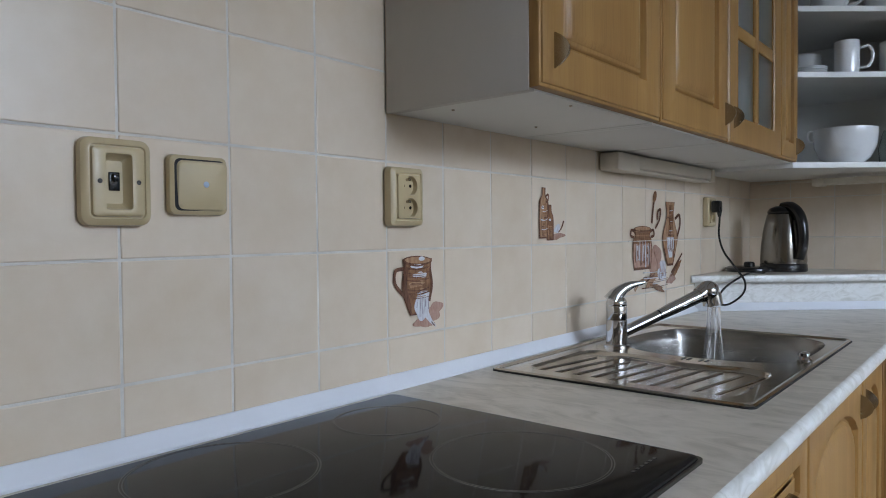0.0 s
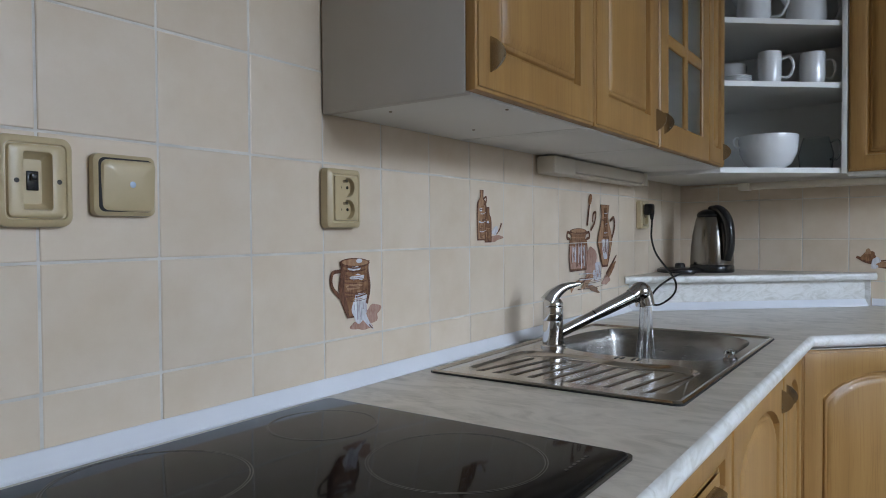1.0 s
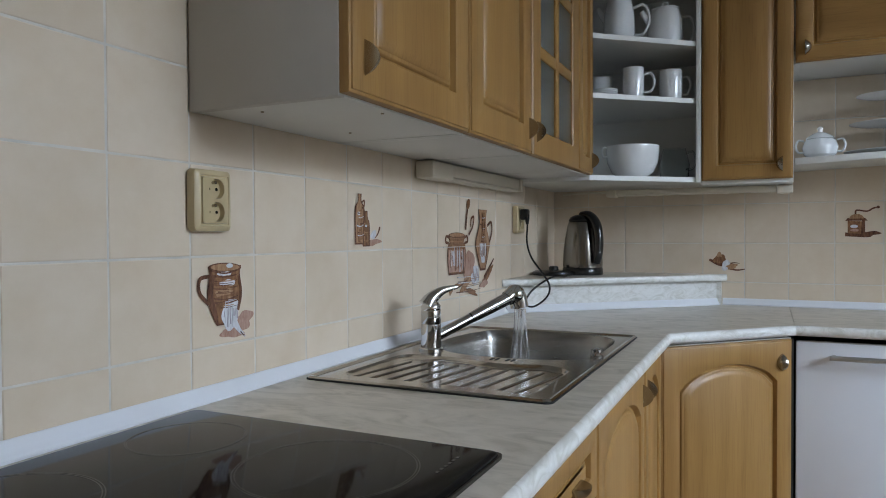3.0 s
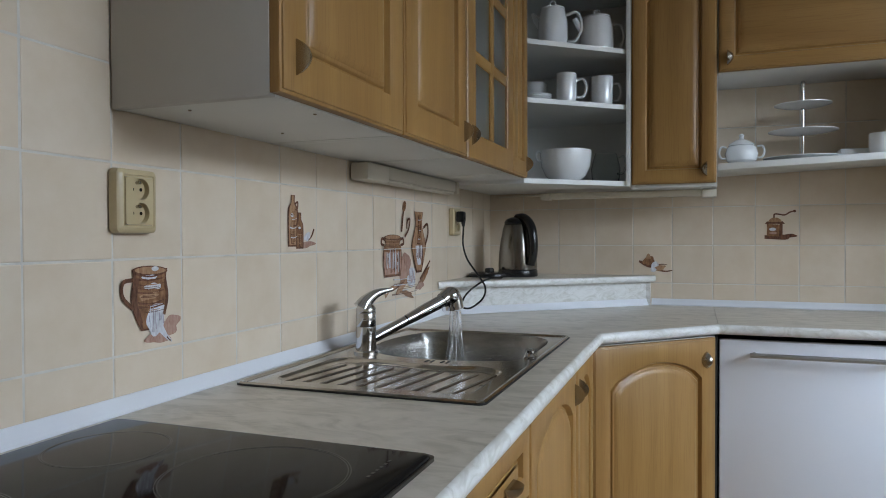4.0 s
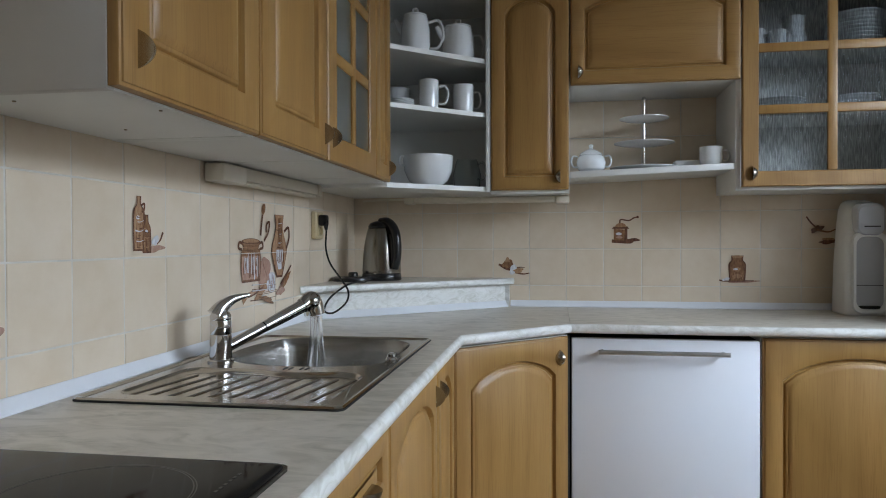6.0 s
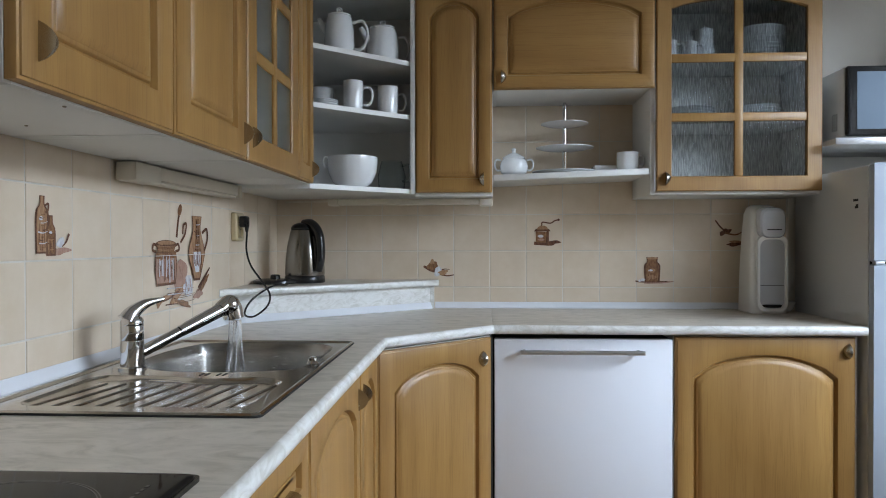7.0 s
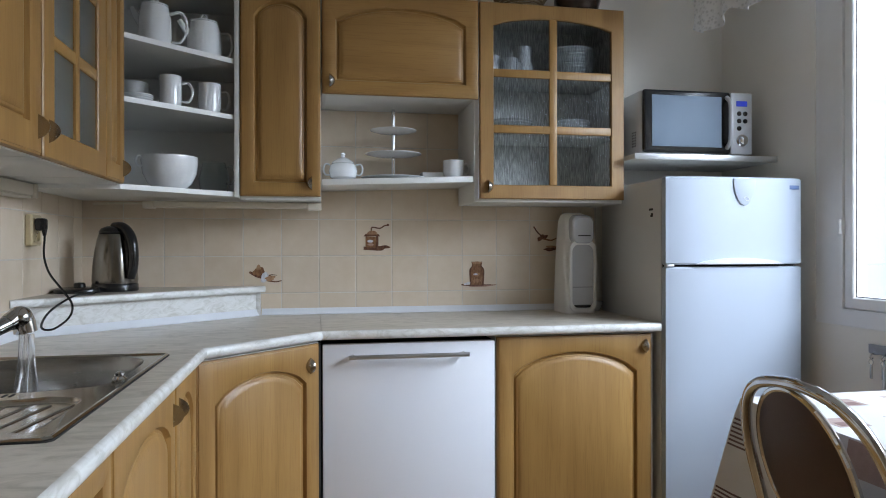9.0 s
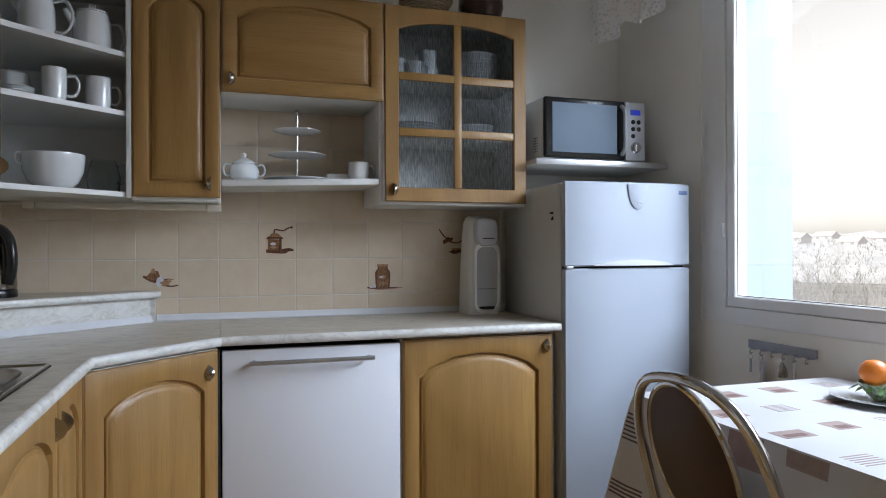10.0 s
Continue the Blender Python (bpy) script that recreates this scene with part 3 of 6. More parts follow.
def base_units():
    ph = 0.10
    def base(name, label, m, w, depth, category="cupboard", right=None, left=None, top=0.845):
        c = thing(name, (m @ Vector((w / 2, depth / 2, 0))).to_tuple(), label, category, "base cupboards")
        mm = m @ Matrix.Translation((0, 0, ph))
        carcass(c, mm, w, top - ph, depth, left=left, right=right)
        part("plinth", moved(box(0.002, w - 0.002, 0.05, 0.066, 0.001, ph - 0.001, 0.001), m), OAK_X, c)
        return c
    # drawer unit below the hob side
    for a, b in ((-2.30, -1.702), (-2.90, -2.302)):
        m = turn_m(0.553, a, 0, 90)
        c = base("drawer_cupboard", "oak-look base cupboard with a drawer above a door", m, b - a, 0.50)
        hung_door(c, m @ Matrix.Translation((0.002, 0, 0.70)), b - a - 0.004, 0.142, "raised", ((b - a) * 0.75, 0.071, 1, 90), rise=0, name="drawer_front")
        hung_door(c, m @ Matrix.Translation((0.002, 0, 0.104)), b - a - 0.004, 0.592, "raised", None)
    for a, b, hx in ((-1.70, -1.202, 0.465), (-1.20, -0.918, 0.03)):
        m = turn_m(0.553, a, 0, 90)
        c = base("base_cupboard", "oak-look sink base cupboard with an arched door", m, b - a, 0.50, top=0.69)
        hung_door(c, m @ Matrix.Translation((0.002, 0, 0.104)), b - a - 0.004, 0.738, "raised", (hx, 0.672, 1, 0), rise=0.06)
    # diagonal corner unit
    p0, p1 = Vector((0.568, -0.908, 0)), Vector((0.900, -0.576, 0))
    w = (p1 - p0).length
    m = turn_m(p0.x, p0.y, 0, math.degrees(math.atan2(p1.y - p0.y, p1.x - p0.x)))
    c = base("corner_cupboard", "oak-look diagonal corner base cupboard with an arched door", m, w, 0.30, left=OAK)
    hung_door(c, m @ Matrix.Translation((-0.010, 0, 0.104)), w - 0.004, 0.738, "raised", (w - 0.045, 0.672, -1, 0), rise=0.06, margin=0.058)
    # dark strip put in for the shaded gap beside the dishwasher
    part("gap_shade_strip", box(0.8985, 0.9065, -0.572, -0.05, 0.1, 0.84, 0.001), DARK, c)
    # right-hand unit
    m = turn_m(1.508, -0.552, 0, 0)
    c = base("base_cupboard", "wide oak-look base cupboard with an arched door", m, 0.594, 0.53)
    hung_door(c, m @ Matrix.Translation((0.002, 0, 0.104)), 0.578, 0.738, "raised", (0.556, 0.695, -1, 0), rise=0.075, margin=0.056)


base_units()


def build_dishwasher():
    d = thing("dishwasher", (1.205, -0.3, 0), "white dishwasher with a metal bar handle", "dishwasher")
    part("body", box(0.911, 1.503, -0.535, -0.02, 0.02, 0.832, 0.002), DARK, d)
    door = part("door", box(0.9125, 1.5015, -0.568, -0.537, 0.10, 0.833, 0.004), WHITEGOODS, d)
    part("plinth", box(0.914, 1.50, -0.50, -0.485, 0.003, 0.098, 0.001), DARK, d)
    h = part("handle", tube([(0.998, -0.604, 0.793), (1.2, -0.604, 0.793), (1.403, -0.604, 0.793)], 0.0075, 14), ALU, d, "satin metal bar handle")
    for x in (1.012, 1.389):
        part("handle_post", tube([(x, -0.569, 0.793), (x, -0.585, 0.793), (x, -0.603, 0.793)], 0.006, 10), ALU, h)


build_dishwasher()


def build_fridge():
    f = thing("fridge_freezer", (2.395, -0.33, 0), "white two-door fridge freezer beside the worktop", "fridge")
    x0, x1 = 2.124, 2.670
    part("body", box(x0, x1, -0.568, -0.05, 0.03, 1.406, 0.006), FRIDGESIDE, f)
    part("door_seal", box(x0 + 0.006, x1 - 0.006, -0.576, -0.5685, 0.05, 1.400, 0.001), DARK, f)
    for name, a, b in (("freezer_door", 1.0915, 1.410), ("fridge_door", 0.06, 1.0835)):
        n = 20
        rings = []
        for z, i in ((a, 0.006), (a + 0.006, 0.0), (b - 0.006, 0.0), (b, 0.006)):
            ring = [(x0 + i, -0.577, z), (x1 - i, -0.577, z)]
            for k in range(n + 1):
                u = 1 - 2 * k / n
                ring.append(((x0 + x1) / 2 + u * ((x1 - x0) / 2 - i), -0.606 + i - 0.016 * (1 - u ** 4), z))
            rings.append(ring)
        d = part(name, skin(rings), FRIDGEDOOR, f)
        if name == "freezer_door":
            # rounded badge hanging from the top edge
            pts = [(0.5 * (x0 + x1) + 0.028 + 0.045 * math.cos(a2), 1.402 + 0.095 * math.sin(a2)) for a2 in (math.pi + math.pi * k / 16 for k in range(17))]
            part("emblem", skin([[(x, -0.618, z) for x, z in pts], [(x, -0.6265, z) for x, z in pts], [(2.425 + (x - 2.425) * 0.9, -0.6285, 1.402 + (z - 1.402) * 0.94) for x, z in pts]]), FRIDGEDOOR, d, "raised pale grey rounded emblem")
            part("emblem_mark", tube([(2.425, -0.6292, 1.338), (2.44, -0.6292, 1.33), (2.432, -0.6292, 1.322), (2.419, -0.6292, 1.331), (2.425, -0.6292, 1.338)], 0.0012, 6), ALU, d)
            part("name_plate", box(2.615, 2.655, -0.6155, -0.612, 1.368, 1.383, 0.0005), BLUEBAR, d, "small blue plate")
    part("handle_recess", skin([[(x0 + 0.11 + (x1 - x0 - 0.2) * k / 12, -0.634, 1.094 + 0.022 * math.sin(math.pi * k / 12) ** 0.6) for k in range(13)]
                                + [(x1 - 0.09, -0.634, 1.0935)],
                                [(x0 + 0.11 + (x1 - x0 - 0.2) * k / 12, -0.618, 1.094 + 0.022 * math.sin(math.pi * k / 12) ** 0.6) for k in range(13)]
                                + [(x1 - 0.09, -0.618, 1.0935)]]), FRIDGESIDE, f, "curved grip edge")
    for k, (a, b) in enumerate(((0.030, 0.024), (0.014, 0.006), (0.020, 0.0))):
        part("printed_mark", box(x0 - 0.0006, x0 + 0.001, -0.512, -0.512 + a, 1.268 + b, 1.276 + b, 0), DARK, f, "small dark printed mark")
    part("hinge", box(x0 + 0.002, x0 + 0.03, -0.612, -0.59, 1.0835, 1.0925, 0.001), ALU, f)


BLUEBAR = node_mat("blue_plate", (0.10, 0.16, 0.32), 0.3, 0, 0.05)
build_fridge()


def build_microwave():
    s = thing("wall_shelf", (2.42, -0.2, 1.503), "white wall shelf above the fridge carrying the microwave", "shelf")
    part("board", box(2.112, 2.733, -0.385, -0.002, 1.500, 1.520, 0.002), CARCASS, s)
    part("edge_band", box(2.112, 2.733, -0.391, -0.386, 1.498, 1.522, 0.001), ALU, s, "bright metal-look front edge")
    m = thing("microwave", (2.405, -0.2, 1.528), "silver microwave oven with a black framed door", "microwave")
    x0, x1, z0, z1 = 2.162, 2.638, 1.531, 1.780
    part("body", box(x0, x1, -0.345, -0.03, z0, z1, 0.006), FRIDGESIDE, m)
    for x in (x0 + 0.03, x1 - 0.03):
        for y in (-0.32, -0.06):
            part("foot", lathe([(0.011, 0), (0.012, 0.007)], (x, y, 1.5225), 14), BLACK, m)
    for r in range(6):
        for q in range(3):
            part("vent_slot", box(x0 - 0.0012, x0 + 0.002, -0.30 + q * 0.014, -0.293 + q * 0.014, z0 + 0.03 + r * 0.011, z0 + 0.035 + r * 0.011, 0), DARK, m)
    d = part("door", box(x0, x1 - 0.098, -0.366, -0.3455, z0, z1, 0.009, 3), BLACK, m)
    part("door_window", box(x0 + 0.034, x1 - 0.140, -0.3685, -0.3655, z0 + 0.024, z1 - 0.022, 0.001), MWGLASS, d, "blue-grey window with its reflection painted in")
    part("handle", tube([(x1 - 0.116, -0.366, z0 + 0.022), (x1 - 0.116, -0.392, z0 + 0.05), (x1 - 0.116, -0.395, (z0 + z1) / 2), (x1 - 0.116, -0.392, z1 - 0.05),
                         (x1 - 0.116, -0.366, z1 - 0.022)], 0.009, 12), SILVER, d, "silver bar handle")
    c = part("control_panel", box(x1 - 0.0965, x1, -0.364, -0.3455, z0, z1, 0.005), SILVER, m)
    part("display", box(x1 - 0.072, x1 - 0.024, -0.3662, -0.3635, z1 - 0.056, z1 - 0.034, 0.0005), DISPLAY, c, "blue lit display")
    for r in range(3):
        for q in range(2 if r < 2 else 1):
            part("button", moved(lathe([(0.0095, 0), (0.0095, 0.003), (0.007, 0.0042)], (0, 0, 0), 14), pose(x1 - 0.06 + q * 0.027, -0.364, z1 - 0.085 - r * 0.03, 90)), BLACK, c)
    part("dial", moved(lathe([(0.024, 0), (0.024, 0.004), (0.019, 0.006), (0.018, 0.018), (0.015, 0.02)], (0, 0, 0), 24), pose(x1 - 0.048, -0.364, z0 + 0.055, 90)), CHROME, c)


SILVER = node_mat("silver_paint", (0.46, 0.46, 0.47), 0.5, 0.25, 0.03)
# door window's reflection is put into a dull blue-grey base colour
MWGLASS = node_mat("painted_reflection", (0.20, 0.25, 0.31), 0.5, 0.0, 0.04)
MWGLASS.node_tree.nodes["Principled BSDF"].inputs["Specular IOR Level"].default_value = 0.12
DISPLAY = node_mat("display_glass", (0.02, 0.04, 0.35), 0.15, 0, 0.1)
DISPLAY.node_tree.nodes["Principled BSDF"].inputs["Emission Color"].default_value = (0.05, 0.1, 1, 1)
DISPLAY.node_tree.nodes["Principled BSDF"].inputs["Emission Strength"].default_value = 0.12
build_microwave()


def build_hob():
    h = thing("ceramic_hob", (0.268, -2.36, WT), "black glass ceramic hob with a metal rim", "hob")
    x0, x1, y0, y1 = 0.040, 0.546, -2.668, -2.092
    part("rim", slab(rounded(x0, x1, y0, y1, 0.012), WT + 0.0005, WT + 0.005), HOBRIM, h, "dark metal rim")
    rings = []
    for i, z in ((0.004, WT + 0.005), (0.005, WT + 0.0075), (0.010, WT + 0.0085)):
        rings.append([(x, y, z) for x, y in rounded(x0 + i, x1 - i, y0 + i, y1 - i, 0.012)])
    part("glass_plate", skin(rings), HOBGLASS, h)
    for cx, cy, r in ((0.385, -2.235, 0.105), (0.155, -2.475, 0.105), (0.150, -2.215, 0.075), (0.39, -2.50, 0.075)):
        for rr in (r, r * 0.97):
            ring = [[(cx + q * math.cos(a), cy + q * math.sin(a), WT + z) for a in (2 * math.pi * k / 64 for k in range(64))] for q, z in ((rr - 0.0007, 0.0087), (rr + 0.0007, 0.0087))]
            part("zone_ring", skin(ring, cap=False), HOBRING, h)
    for k in range(6):
        part("print_bar", box(0.503, 0.507, -2.20 + k * 0.011, -2.194 + k * 0.011, WT + 0.0085, WT + 0.0088, 0), HOBRING, h)


build_hob()

# ---- sink, tap and water ----
def build_sink():
    x0, x1, y0, y1 = SINK
    s = thing("steel_sink", (0.28, -1.41, WT), "stainless steel inset sink with a ribbed drainer", "sink")
    bowl = []
    for k in range(64):
        a = 2 * math.pi * k / 64
        ca, sa = math.cos(a), math.sin(a)
        e = 0.52 + 0.30 * max(0.0, -(ca + sa) / 1.4142) ** 0.5
        bowl.append((0.289 + 0.205 * math.copysign(abs(ca) ** e, ca), -1.257 + 0.213 * math.copysign(abs(sa) ** e, sa)))
    def tray_outline(i):
        base, out = rounded(0.085 + i, 0.485 - i, -1.770 + i, -1.508 - i, 0.035 - i * 0.3), []
        for k, p in enumerate(base):
            q = base[(k + 1) % len(base)]
            n = 20 if k % 7 == 6 else 1
            out += [(p[0] + (q[0] - p[0]) * j / n, p[1] + (q[1] - p[1]) * j / n) for j in range(n)]
        return [(x, y - (0.026 * math.exp(-((x - 0.325) / 0.075) ** 2) + 0.03 * max(0.0, (x - 0.42) / 0.065) if y > -1.64 else 0.0)) for x, y in out]
    tray = tray_outline(0)
    top = slab(rounded(x0 + 0.006, x1 - 0.006, y0 + 0.006, y1 - 0.006, 0.012), WT + 0.0015, WT + 0.0035, [bowl, tray])
    part("rim_plate", top, STEEL, s)
    lip = [[(x, y, z) for x, y in rounded(x0 + i, x1 - i, y0 + i, y1 - i, 0.014)] for i, z in ((0, WT + 0.0005), (-0.0005, WT + 0.004), (0.003, WT + 0.0068), (0.007, WT + 0.0062), (0.011, WT + 0.0036))]
    # dark ring added round the sink to draw the shadow below its rim
    part("rim_shade", slab(rounded(x0 - 0.0022, x1 + 0.0022, y0 - 0.0022, y1 + 0.0022, 0.015), WT + 0.0003, WT + 0.0028, [rounded(x0 + 0.003, x1 - 0.003, y0 + 0.003, y1 - 0.003, 0.012)]), DARK, s, "thin dark ring added as the shade under the rim")
    part("rolled_edge", skin(lip, cap=False), STEEL, s)
    c = Vector((0.289, -1.257))
    rings = []
    for k, z in ((1.0, 0.003), (0.985, -0.004), (0.95, -0.03), (0.945, -0.135), (0.90, -0.165), (0.72, -0.176), (0.2, -0.180)):
        rings.append([(c.x + (x - c.x) * k, c.y + (y - c.y) * k, WT + z) for x, y in bowl])
    b = part("bowl", skin(rings, first=False), STEELBOWL, s, "deep satin steel bowl")
    part("drain_strainer", lathe([(0.043, 0), (0.043, 0.003), (0.034, 0.004), (0.03, 0.001), (0.004, 0.001), (0.004, 0.006)], (c.x, c.y, WT - 0.180), 28), CHROME, b)
    def tray_ring(i, z):
        return [(x, y, WT + z) for x, y in tray_outline(i)]
    part("drainer_tray", skin([tray_ring(0, 0.003), tray_ring(0.003, 0.0005), tray_ring(0.009, -0.0035), tray_ring(0.02, -0.0042)], first=False), STEEL, s)
    for k in range(10):
        xa = 0.112 + k * 0.0375
        part("drainer_rib", tube([(xa - 0.010, -1.748, WT - 0.0045), (xa + 0.006, -1.64, WT - 0.0042), (xa + 0.019, -1.558, WT - 0.0045)], 0.0028, 10, 5), STEEL, s)
    for k in range(4):
        dx = 0.012 * k + (0.012 if k > 1 else 0)
        part("overflow_slot", box(0.292 + dx, 0.297 + dx, -1.502, -1.480, WT + 0.0036, WT + 0.0042, 0), DARK, s)
    part("pop_up_rod", tube([(0.468, -1.30, WT + 0.004), (0.485, -1.36, WT + 0.012), (0.49, -1.40, WT + 0.006)], 0.003, 8), CHROME, s)
    part("plug_knob", lathe([(0.013, 0), (0.014, 0.004), (0.008, 0.009), (0.009, 0.016), (0.004, 0.019)], (0.497, -1.375, WT + 0.0035), 16), CHROME, s)


build_sink()
TAP = Vector((0.119, -1.436, WT + 0.0035))


def build_tap():
    t = thing("mixer_tap", TAP, "chrome single-lever kitchen tap with pull-out spout", "tap")
    part("body", lathe([(0.029, 0), (0.029, 0.004), (0.0245, 0.007), (0.0235, 0.06), (0.0235, 0.0605), (0.0225, 0.062), (0.0235, 0.0635), (0.0235, 0.092), (0.0225, 0.094),
                        (0.0235, 0.096), (0.023, 0.104), (0.018, 0.112), (0.006, 0.115)], TAP, 32), CHROME, t)
    d = Vector((0.62, 0.78, 0)).normalized()
    u = Vector((0, 0, 1))
    pts = [TAP + d * -0.010 + u * 0.104, TAP + d * 0.002 + u * 0.121, TAP + d * 0.030 + u * 0.138, TAP + d * 0.070 + u * 0.146]
    part("lever", tube(pts, (0.0225, 0.0042), 18, 8, flat=0.9), CHROME, t)
    a, b = TAP + d * 0.012 + u * 0.030, Vector((0.262, -1.248, 1.006))
    way = (b - a).normalized()
    sp = part("spout", tube([a, a + (b - a) * 0.2, a + (b - a) * 0.42], 0.0125, 18), CHROME, t)
    part("spout_joint", tube([a + (b - a) * 0.42, a + (b - a) * 0.425, a + (b - a) * 0.432], 0.0118, 18), BLACK, sp)
    part("spray_arm", tube([a + (b - a) * 0.432, a + (b - a) * 0.6, a + (b - a) * 0.9], (0.0128, 0.0165), 18), CHROME, sp)
    part("spray_knuckle", moved(lathe([(0.025 * math.sin(math.pi * k / 12), -0.025 * math.cos(math.pi * k / 12)) for k in range(13)], (0, 0, 0), 24), Matrix.Translation(b)), CHROME, sp)
    part("spray_head", tube([b - way * 0.026, b - way * 0.004 + u * 0.003, b + d * 0.008 - u * 0.008, b + d * 0.013 - u * 0.032], (0.019, 0.0235), 20), CHROME, sp)


build_tap()


def build_water():
    w = thing("water_stream", (0.275, -1.238, WT - 0.15), "clear water running from the spout into the sink", "water")
    for k, (dx, dy) in enumerate(((-0.008, 0.0), (0.006, 0.004), (0.0, -0.006))):
        p = Vector((0.272 + dx, -1.238 + dy, 0.968))
        part("jet", tube([p, p + Vector((dx * 0.5, 0, -0.06)), p + Vector((dx * 1.6, dy, -0.13)), p + Vector((dx * 2.6, dy * 2, -0.232))], (0.0075, 0.0045), 10), WATER, w)


WATER = glass_mat("water", (0.97, 0.98, 1.0), 0.2, 0.0)
build_water()


# ---- sockets and switches ----
def plate(w, h, r, steps, n=5):
    """A moulded plate from (inset, depth) steps; local as for doors, its middle at 0."""
    return skin([[(x, -y, z) for x, z in rounded(-w / 2 + i, w / 2 - i, -h / 2 + i, h / 2 - i, max(0.001, r - i * 0.6), n)] for i, y in steps])


def on_left(y, z):
    return turn_m(0.0015, y, z, 90)


def build_sockets():
    m = on_left(-2.521, 1.213)
    s = thing("wall_switch", (0.001, -2.521, 1.162), "cream plastic wall switch with an empty recessed centre", "switch")
    steps = ((0.0395, 0.0495, 0.010, 0), (0.0415, 0.0515, 0.012, 0.003), (0.0405, 0.0505, 0.012, 0.012), (0.0360, 0.0460, 0.009, 0.016), (0.0330, 0.0430, 0.007, 0.0165), (0.0320, 0.0420, 0.006, 0.0145),
             (0.0310, 0.0410, 0.006, 0.0145), (0.0302, 0.0402, 0.006, 0.0185), (0.0270, 0.0385, 0.005, 0.0198), (0.0180, 0.0345, 0.004, 0.0200), (0.0155, 0.0325, 0.0035, 0.0195), (0.0140, 0.0300, 0.003, 0.010), (0.0100, 0.0250, 0.003, 0.005))
    part("frame", moved(skin([[(x, -d, z) for x, z in rounded(-hw, hw, -hh, hh, r, 5)] for hw, hh, r, d in steps]), m), CREAM, s)
    part("toggle_hole", moved(box(-0.0065, 0.006, -0.0075, -0.004, -0.010, 0.012, 0.001), m), BLACK, s)
    part("toggle", moved(box(-0.004, 0.003, -0.014, -0.0045, 0.001, 0.009, 0.001), m), BLACK, s)
    for x in (-0.0225, 0.0225):
        part("screw", moved(moved(lathe([(0.0028, 0), (0.0028, 0.0006)], (0, 0, 0), 12), pose(x, -0.0196, 0, 90)), m), BLACK, s)
    m = on_left(-2.415, 1.214)
    s = thing("wall_switch", (0.001, -2.415, 1.176), "cream plastic rocker light switch with a pilot light", "switch")
    part("frame", moved(plate(0.082, 0.077, 0.009, ((0.002, 0), (0, 0.003), (0.001, 0.011), (0.005, 0.014), (0.009, 0.014), (0.010, 0.010), (0.012, 0.010))), m), CREAM, s)
    rk = moved(plate(0.068, 0.063, 0.008, ((0.0, 0.0105), (0.0, 0.0165), (0.002, 0.0190), (0.008, 0.0206), (0.018, 0.0215)), 8), pose(0.0025, 0.0, 0, 4, 0, -4))
    # dark plate behind the rocker paints the shadow in its surrounding slit
    part("rocker_gap_shade", moved(plate(0.0715, 0.0665, 0.008, ((0.0, 0.0100), (0.0004, 0.0146))), m), DARK, s, "dark plate added as the shade in the slit round the rocker")
    part("rocker", moved(rk, m), CREAM, s)
    part("pilot_light", moved(moved(lathe([(0.0042, 0), (0.0042, 0.0012), (0.003, 0.002)], (0, 0, 0), 14), pose(0.004, -0.0205, 0.001, 90)), m), PILOT, s, "small pale blue lens")
    for y, w, plug in ((-2.028, 0.084, False), (-0.495, 0.084, True)):
        m = on_left(y, 1.2125)
        s = thing("wall_socket", (0.001, y, 1.162), "cream plastic double wall socket" if not plug else "cream plastic double wall socket with a black plug", "socket", "wall sockets")
        part("frame", moved(plate(w, 0.102, 0.009, ((0.002, 0), (0, 0.003), (0.0015, 0.016), (0.006, 0.020), (0.010, 0.0205), (0.011, 0.019), (0.013, 0.019), (0.0138, 0.0205), (0.0141, 0.012))), m), CREAM, s)
        rim = [[(0.003 + 0.0167 * math.cos(2 * math.pi * k / 32), dz + 0.0167 * math.sin(2 * math.pi * k / 32)) for k in range(32)] for dz in (0.0188, -0.0188)]
        part("cover", moved(moved(slab(rounded(-0.0279, 0.0279, -0.0369, 0.0369, 0.004), 0.0118, 0.0222, rim), pose(0, 0, 0, 90)), m), CREAM, s)
        for dz in (0.0188, -0.0188):
            k = part("socket_well", moved(moved(lathe([(0.0167, 0.0), (0.0167, 0.0009), (0.002, 0.0009)], (0, 0, 0), 32), pose(0.003, -0.0116, dz, 90)), m), CREAM, s)
            for dx in (-0.0085, 0.0085):
                part("contact_hole", moved(moved(lathe([(0.0029, 0.001), (0.0029, 0.0014)], (0, 0, 0), 10), pose(0.003 + dx, -0.0116, dz, 90)), m), BLACK, k)
            part("earth_pin", moved(moved(lathe([(0.0026, 0.001), (0.0026, 0.0085), (0.001, 0.010)], (0, 0, 0), 10), pose(0.003, -0.0116, dz + 0.0105, 90)), m), PEWTER, k)


PILOT = node_mat("pilot_lens", (0.45, 0.55, 0.68), 0.2, 0, 0.05)
build_sockets()

# ---- tile pictures ----
def paint_mat(name, a, b):
    return node_mat(name, a, 0.22, 0, 0.1, (160, 160, 60), dark=b)


P_BROWN = paint_mat("brown_glaze_paint", (0.33, 0.170, 0.085), (0.14, 0.062, 0.032))
P_DARK = paint_mat("dark_brown_glaze_paint", (0.21, 0.095, 0.055), (0.08, 0.035, 0.022))
P_WHITE = paint_mat("white_glaze_paint", (0.74, 0.74, 0.76), (0.52, 0.50, 0.52))
P_ROSE = paint_mat("rose_glaze_paint", (0.50, 0.32, 0.25), (0.34, 0.18, 0.13))
P_LILAC = paint_mat("lilac_glaze_paint", (0.52, 0.47, 0.50), (0.36, 0.31, 0.34))
